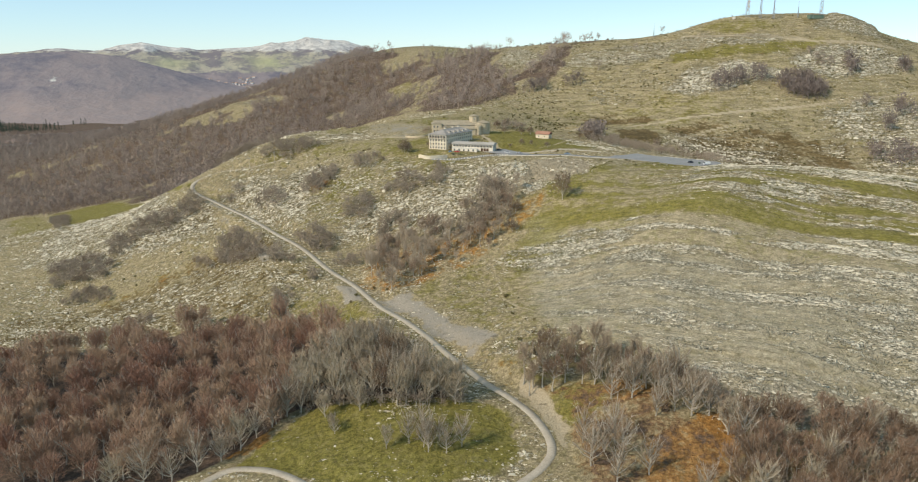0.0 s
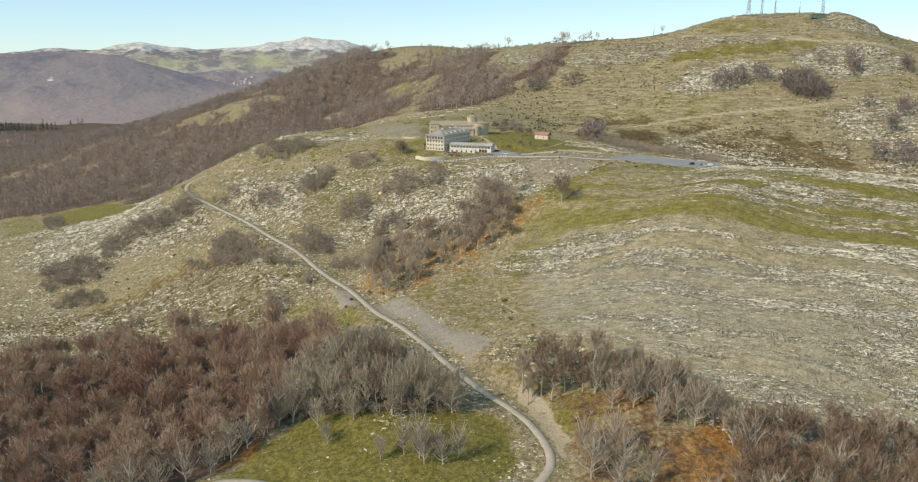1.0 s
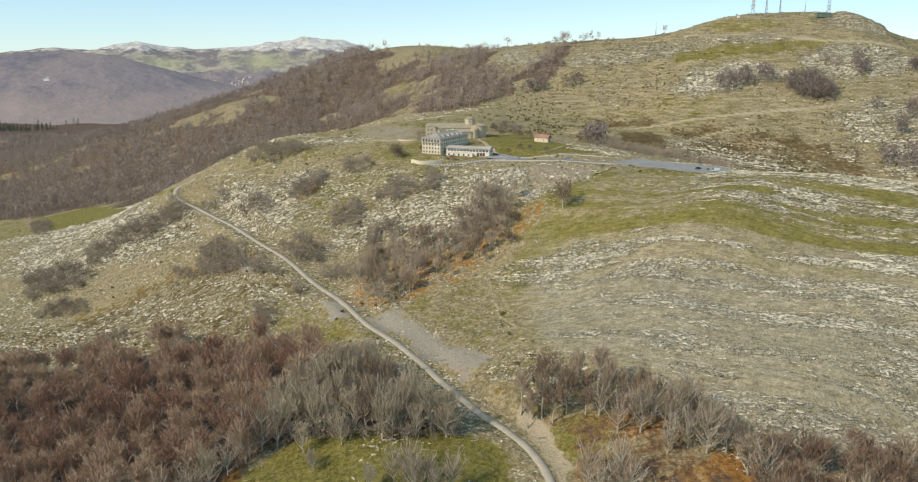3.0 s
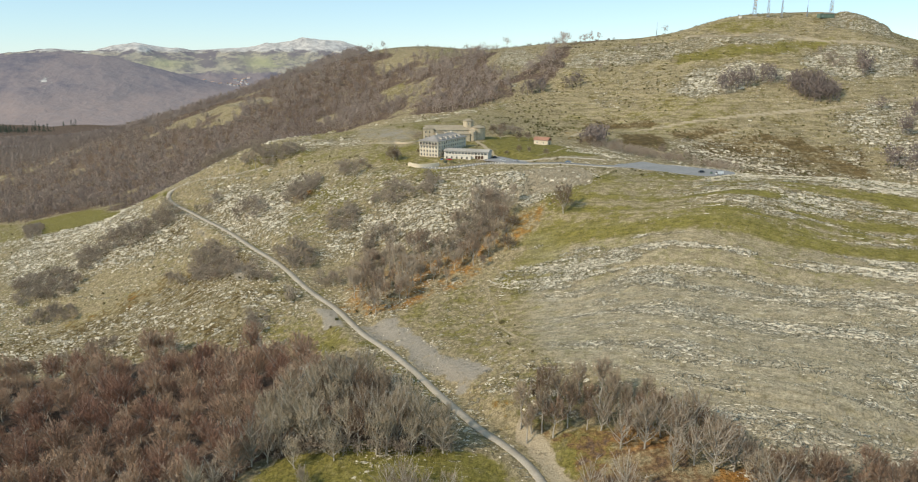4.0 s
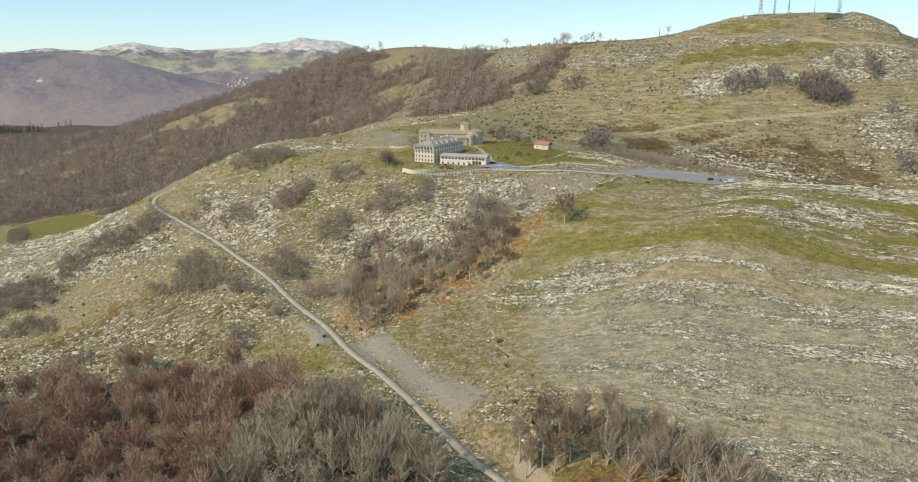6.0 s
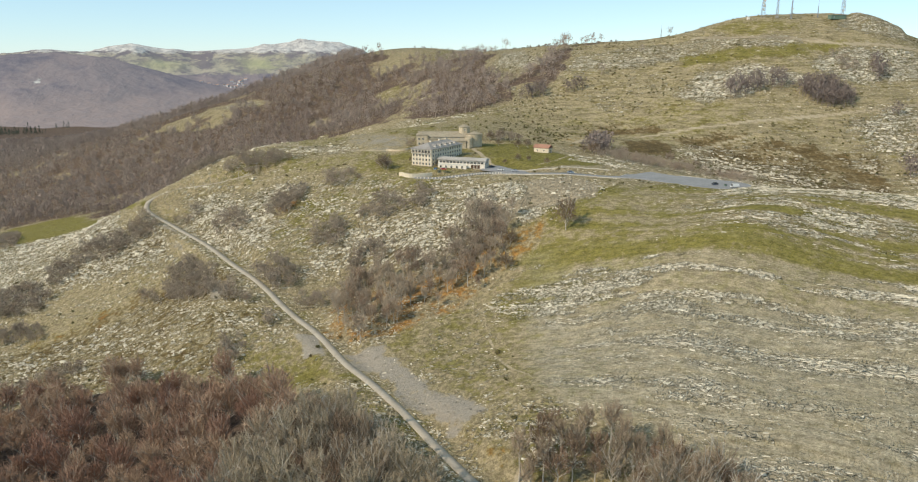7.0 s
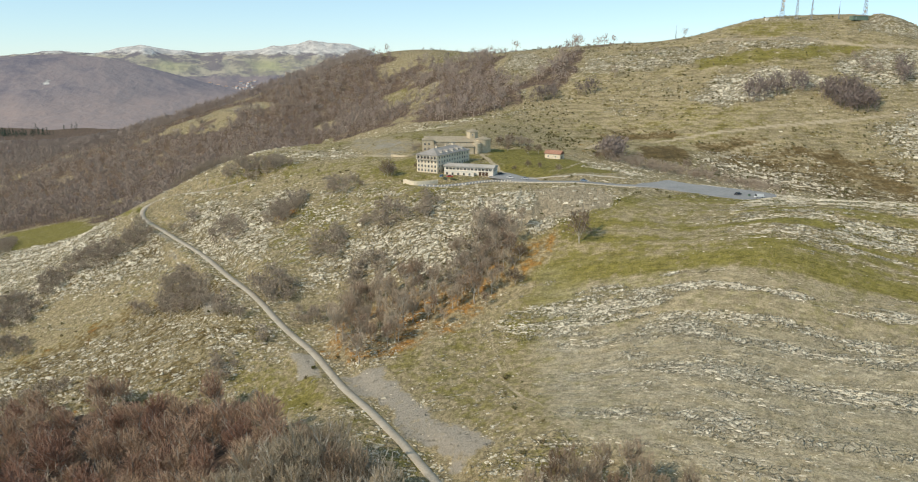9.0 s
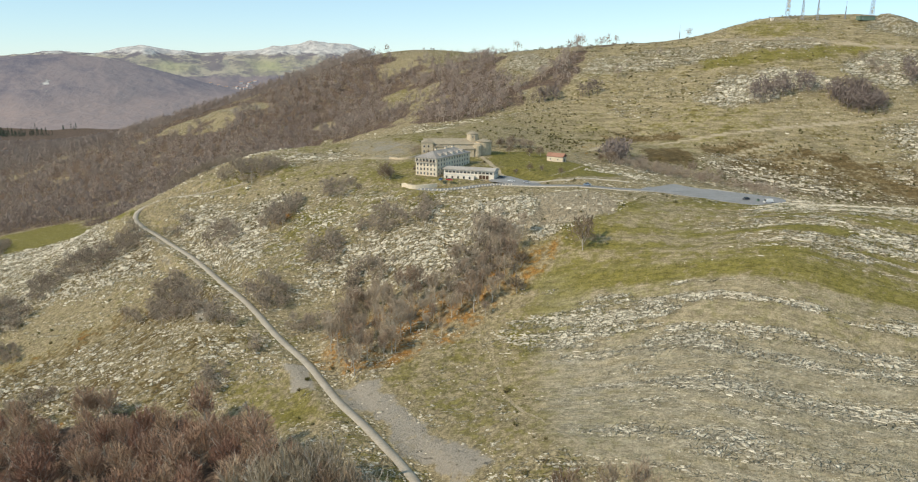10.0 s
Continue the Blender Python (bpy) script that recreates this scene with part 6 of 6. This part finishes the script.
def on_road(line, i, side):
    d = line[i + 1, :2] - line[i, :2]
    d /= np.linalg.norm(d)
    return line[i, 0] + d[1] * side, line[i, 1] - d[0] * side, line[i, 2] + 0.1, math.degrees(math.atan2(d[1], d[0]))


car("dark_blue_paint", (0.015, 0.02, 0.04), "dark blue car parked on the asphalt lot", 158.5, 509.5, 97.14, 28)
car("white_van_paint", (0.75, 0.75, 0.74), "white van parked at the end of the lot", 167.0, 501.0, 97.14, 12, True)
car("silver_paint", (0.45, 0.46, 0.47), "silver car parked beside the road", 45.5, 563.5, 96.5, 160)
car("white_paint", (0.72, 0.72, 0.71), "white car parked beside the road", 36.5, 568.0, 96.45, 165)
car("pale_blue_paint", (0.20, 0.27, 0.36), "blue car on the upper road", 79.0, 543.8, 98.6, -16)
car("red_paint", (0.45, 0.03, 0.03), "red car beside the inn", -1.5, 571.5, 96.35, -10)
car("blue_paint", (0.10, 0.22, 0.40), "blue car beside the inn", -6.8, 572.8, 96.35, 75)
car("black_paint", (0.02, 0.02, 0.02), "black car near the dining wing", 31.0, 583.0, 96.35, 40)

bin_ob = thing("waste_container", "dark wheeled waste container by the lot", "container", pose(163.2, 505.3, 97.12, 0, 0, 20))
part("tub", boxed(-0.6, -0.45, 0.15, 0.6, 0.45, 1.1, bevel=0.06), GREEN_SHEET, bin_ob)
part("lid", boxed(-0.65, -0.5, 1.1, 0.65, 0.5, 1.22, bevel=0.04), TYRE, bin_ob)

stone = tagged(part("guard_stone", boxed(-0.35, -0.3, -0.2, 0.35, 0.3, 0.75, bevel=0.1), WHITEWASH, None), "white-painted guard stone at the road edge", "guard stone", "guard stones")
first = True
for i in range(2, 30, 1):
    x, y, z, a = on_road(HIGH_ROAD, i, HIGH_WIDE / 2 + 0.2)
    if first:
        stone.matrix_basis, first = pose(x, y, z, 0, 0, a), False
    else:
        copy_thing(stone, pose(x, y, z, 0, 0, a))


def utility_pole(x, y, tall):
    p = thing("utility_pole", "grey wooden power pole with a crossarm", "pole", pose(x, y, ground_at(x, y) - 0.3, 0, 0, 25), "power poles")
    bm = bmesh.new()
    rod(bm, (0, 0, 0), (0, 0, tall), 0.2, 8, 0.13)
    part("post", bm, BARK, p)
    arm = part("crossarm", boxed(-1.1, -0.08, tall - 0.9, 1.1, 0.08, tall - 0.7), STEEL, p)
    for x in (-0.95, 0, 0.95):
        bm = bmesh.new()
        rod(bm, (x, 0, tall - 0.7), (x, 0, tall - 0.4), 0.07, 6)
        part("insulator", bm, FRAME_PALE, arm)


for x, y, tall in ((-160, 646, 10), (-183, 649, 10), (-146, 647, 10)):
    utility_pole(x, y, tall)


# ---- transmitters on the summit ----
def mast(x, y, tall, foot, drums, label):
    z = ground_at(x, y) - 0.5
    m = thing("radio_mast", label, "mast", pose(x, y, z), "summit masts")
    bm = bmesh.new()
    legs = [(1, 1), (-1, 1), (-1, -1), (1, -1)]
    n = max(4, int(tall / 3))
    for k in range(n):
        a, b = foot / 2 * (1 - 0.8 * k / n), foot / 2 * (1 - 0.8 * (k + 1) / n)
        z0, z1 = tall * k / n, tall * (k + 1) / n
        for (i, j), (p, q) in zip(legs, legs[1:] + legs[:1]):
            rod(bm, (i * a, j * a, z0), (i * b, j * b, z1), 0.16, 4)
            rod(bm, (i * a, j * a, z0), (p * b, q * b, z1), 0.08, 3)
            rod(bm, (i * b, j * b, z1), (p * b, q * b, z1), 0.08, 3)
    part("lattice", bm, STEEL, m)
    for h, side, r in drums:
        bm = bmesh.new()
        rod(bm, (side * 0.5, -0.7, h), (side * 0.5, -1.5, h), r, 12)
        part("dish", bm, FRAME_PALE, m)
    bm = bmesh.new()
    rod(bm, (0, 0, tall), (0, 0, tall + 6), 0.12, 5)
    part("aerial", bm, STEEL, m)


mast(366, 990, 42, 4.0, ((10, -1, 1.3), (14, 1, 1.5), (17, -1, 1.2), (20, 1, 1.4)), "tall lattice radio mast with dishes on the summit")
mast(381, 986, 36, 2.4, ((9, 1, 0.8),), "slim lattice radio mast on the summit")
mast(396, 982, 24, 1.8, ((12, 1, 0.9),), "short lattice radio mast on the summit")
mast(455, 981, 44, 3.6, ((8, -1, 1.2), (12, 1, 1.0)), "tall lattice radio mast beside a green hut")
mast(428, 985, 14, 0.9, (), "thin aerial mast on the summit")
mast(262, 1043, 12, 0.9, (), "small aerial mast on the ridge")
z = ground_at(448, 979)
hut = thing("transmitter_hut", "green transmitter building at the mast's foot", "hut", pose(447, 978, z, 0, 0, 8))
part("wall", boxed(-9, -3.5, -1, 9, 3.5, 3.6, bevel=0.08), GREEN_SHEET, hut)
part("roof", boxed(-9.3, -3.8, 3.6, 9.3, 3.8, 3.9), SLATE, hut)
part("door", boxed(-6, -3.56, 0, -5, -3.5, 2.1), STEEL, hut)
hut = thing("relay_hut", "small pale relay hut on the ridge", "hut", pose(350, 992, ground_at(350, 992), 0, 0, 0))
part("wall", boxed(-1.6, -1.4, -0.8, 1.6, 1.4, 2.6, bevel=0.06), WHITEWASH, hut)
part("roof", boxed(-1.9, -1.7, 2.6, 1.9, 1.7, 2.85), SLATE, hut)
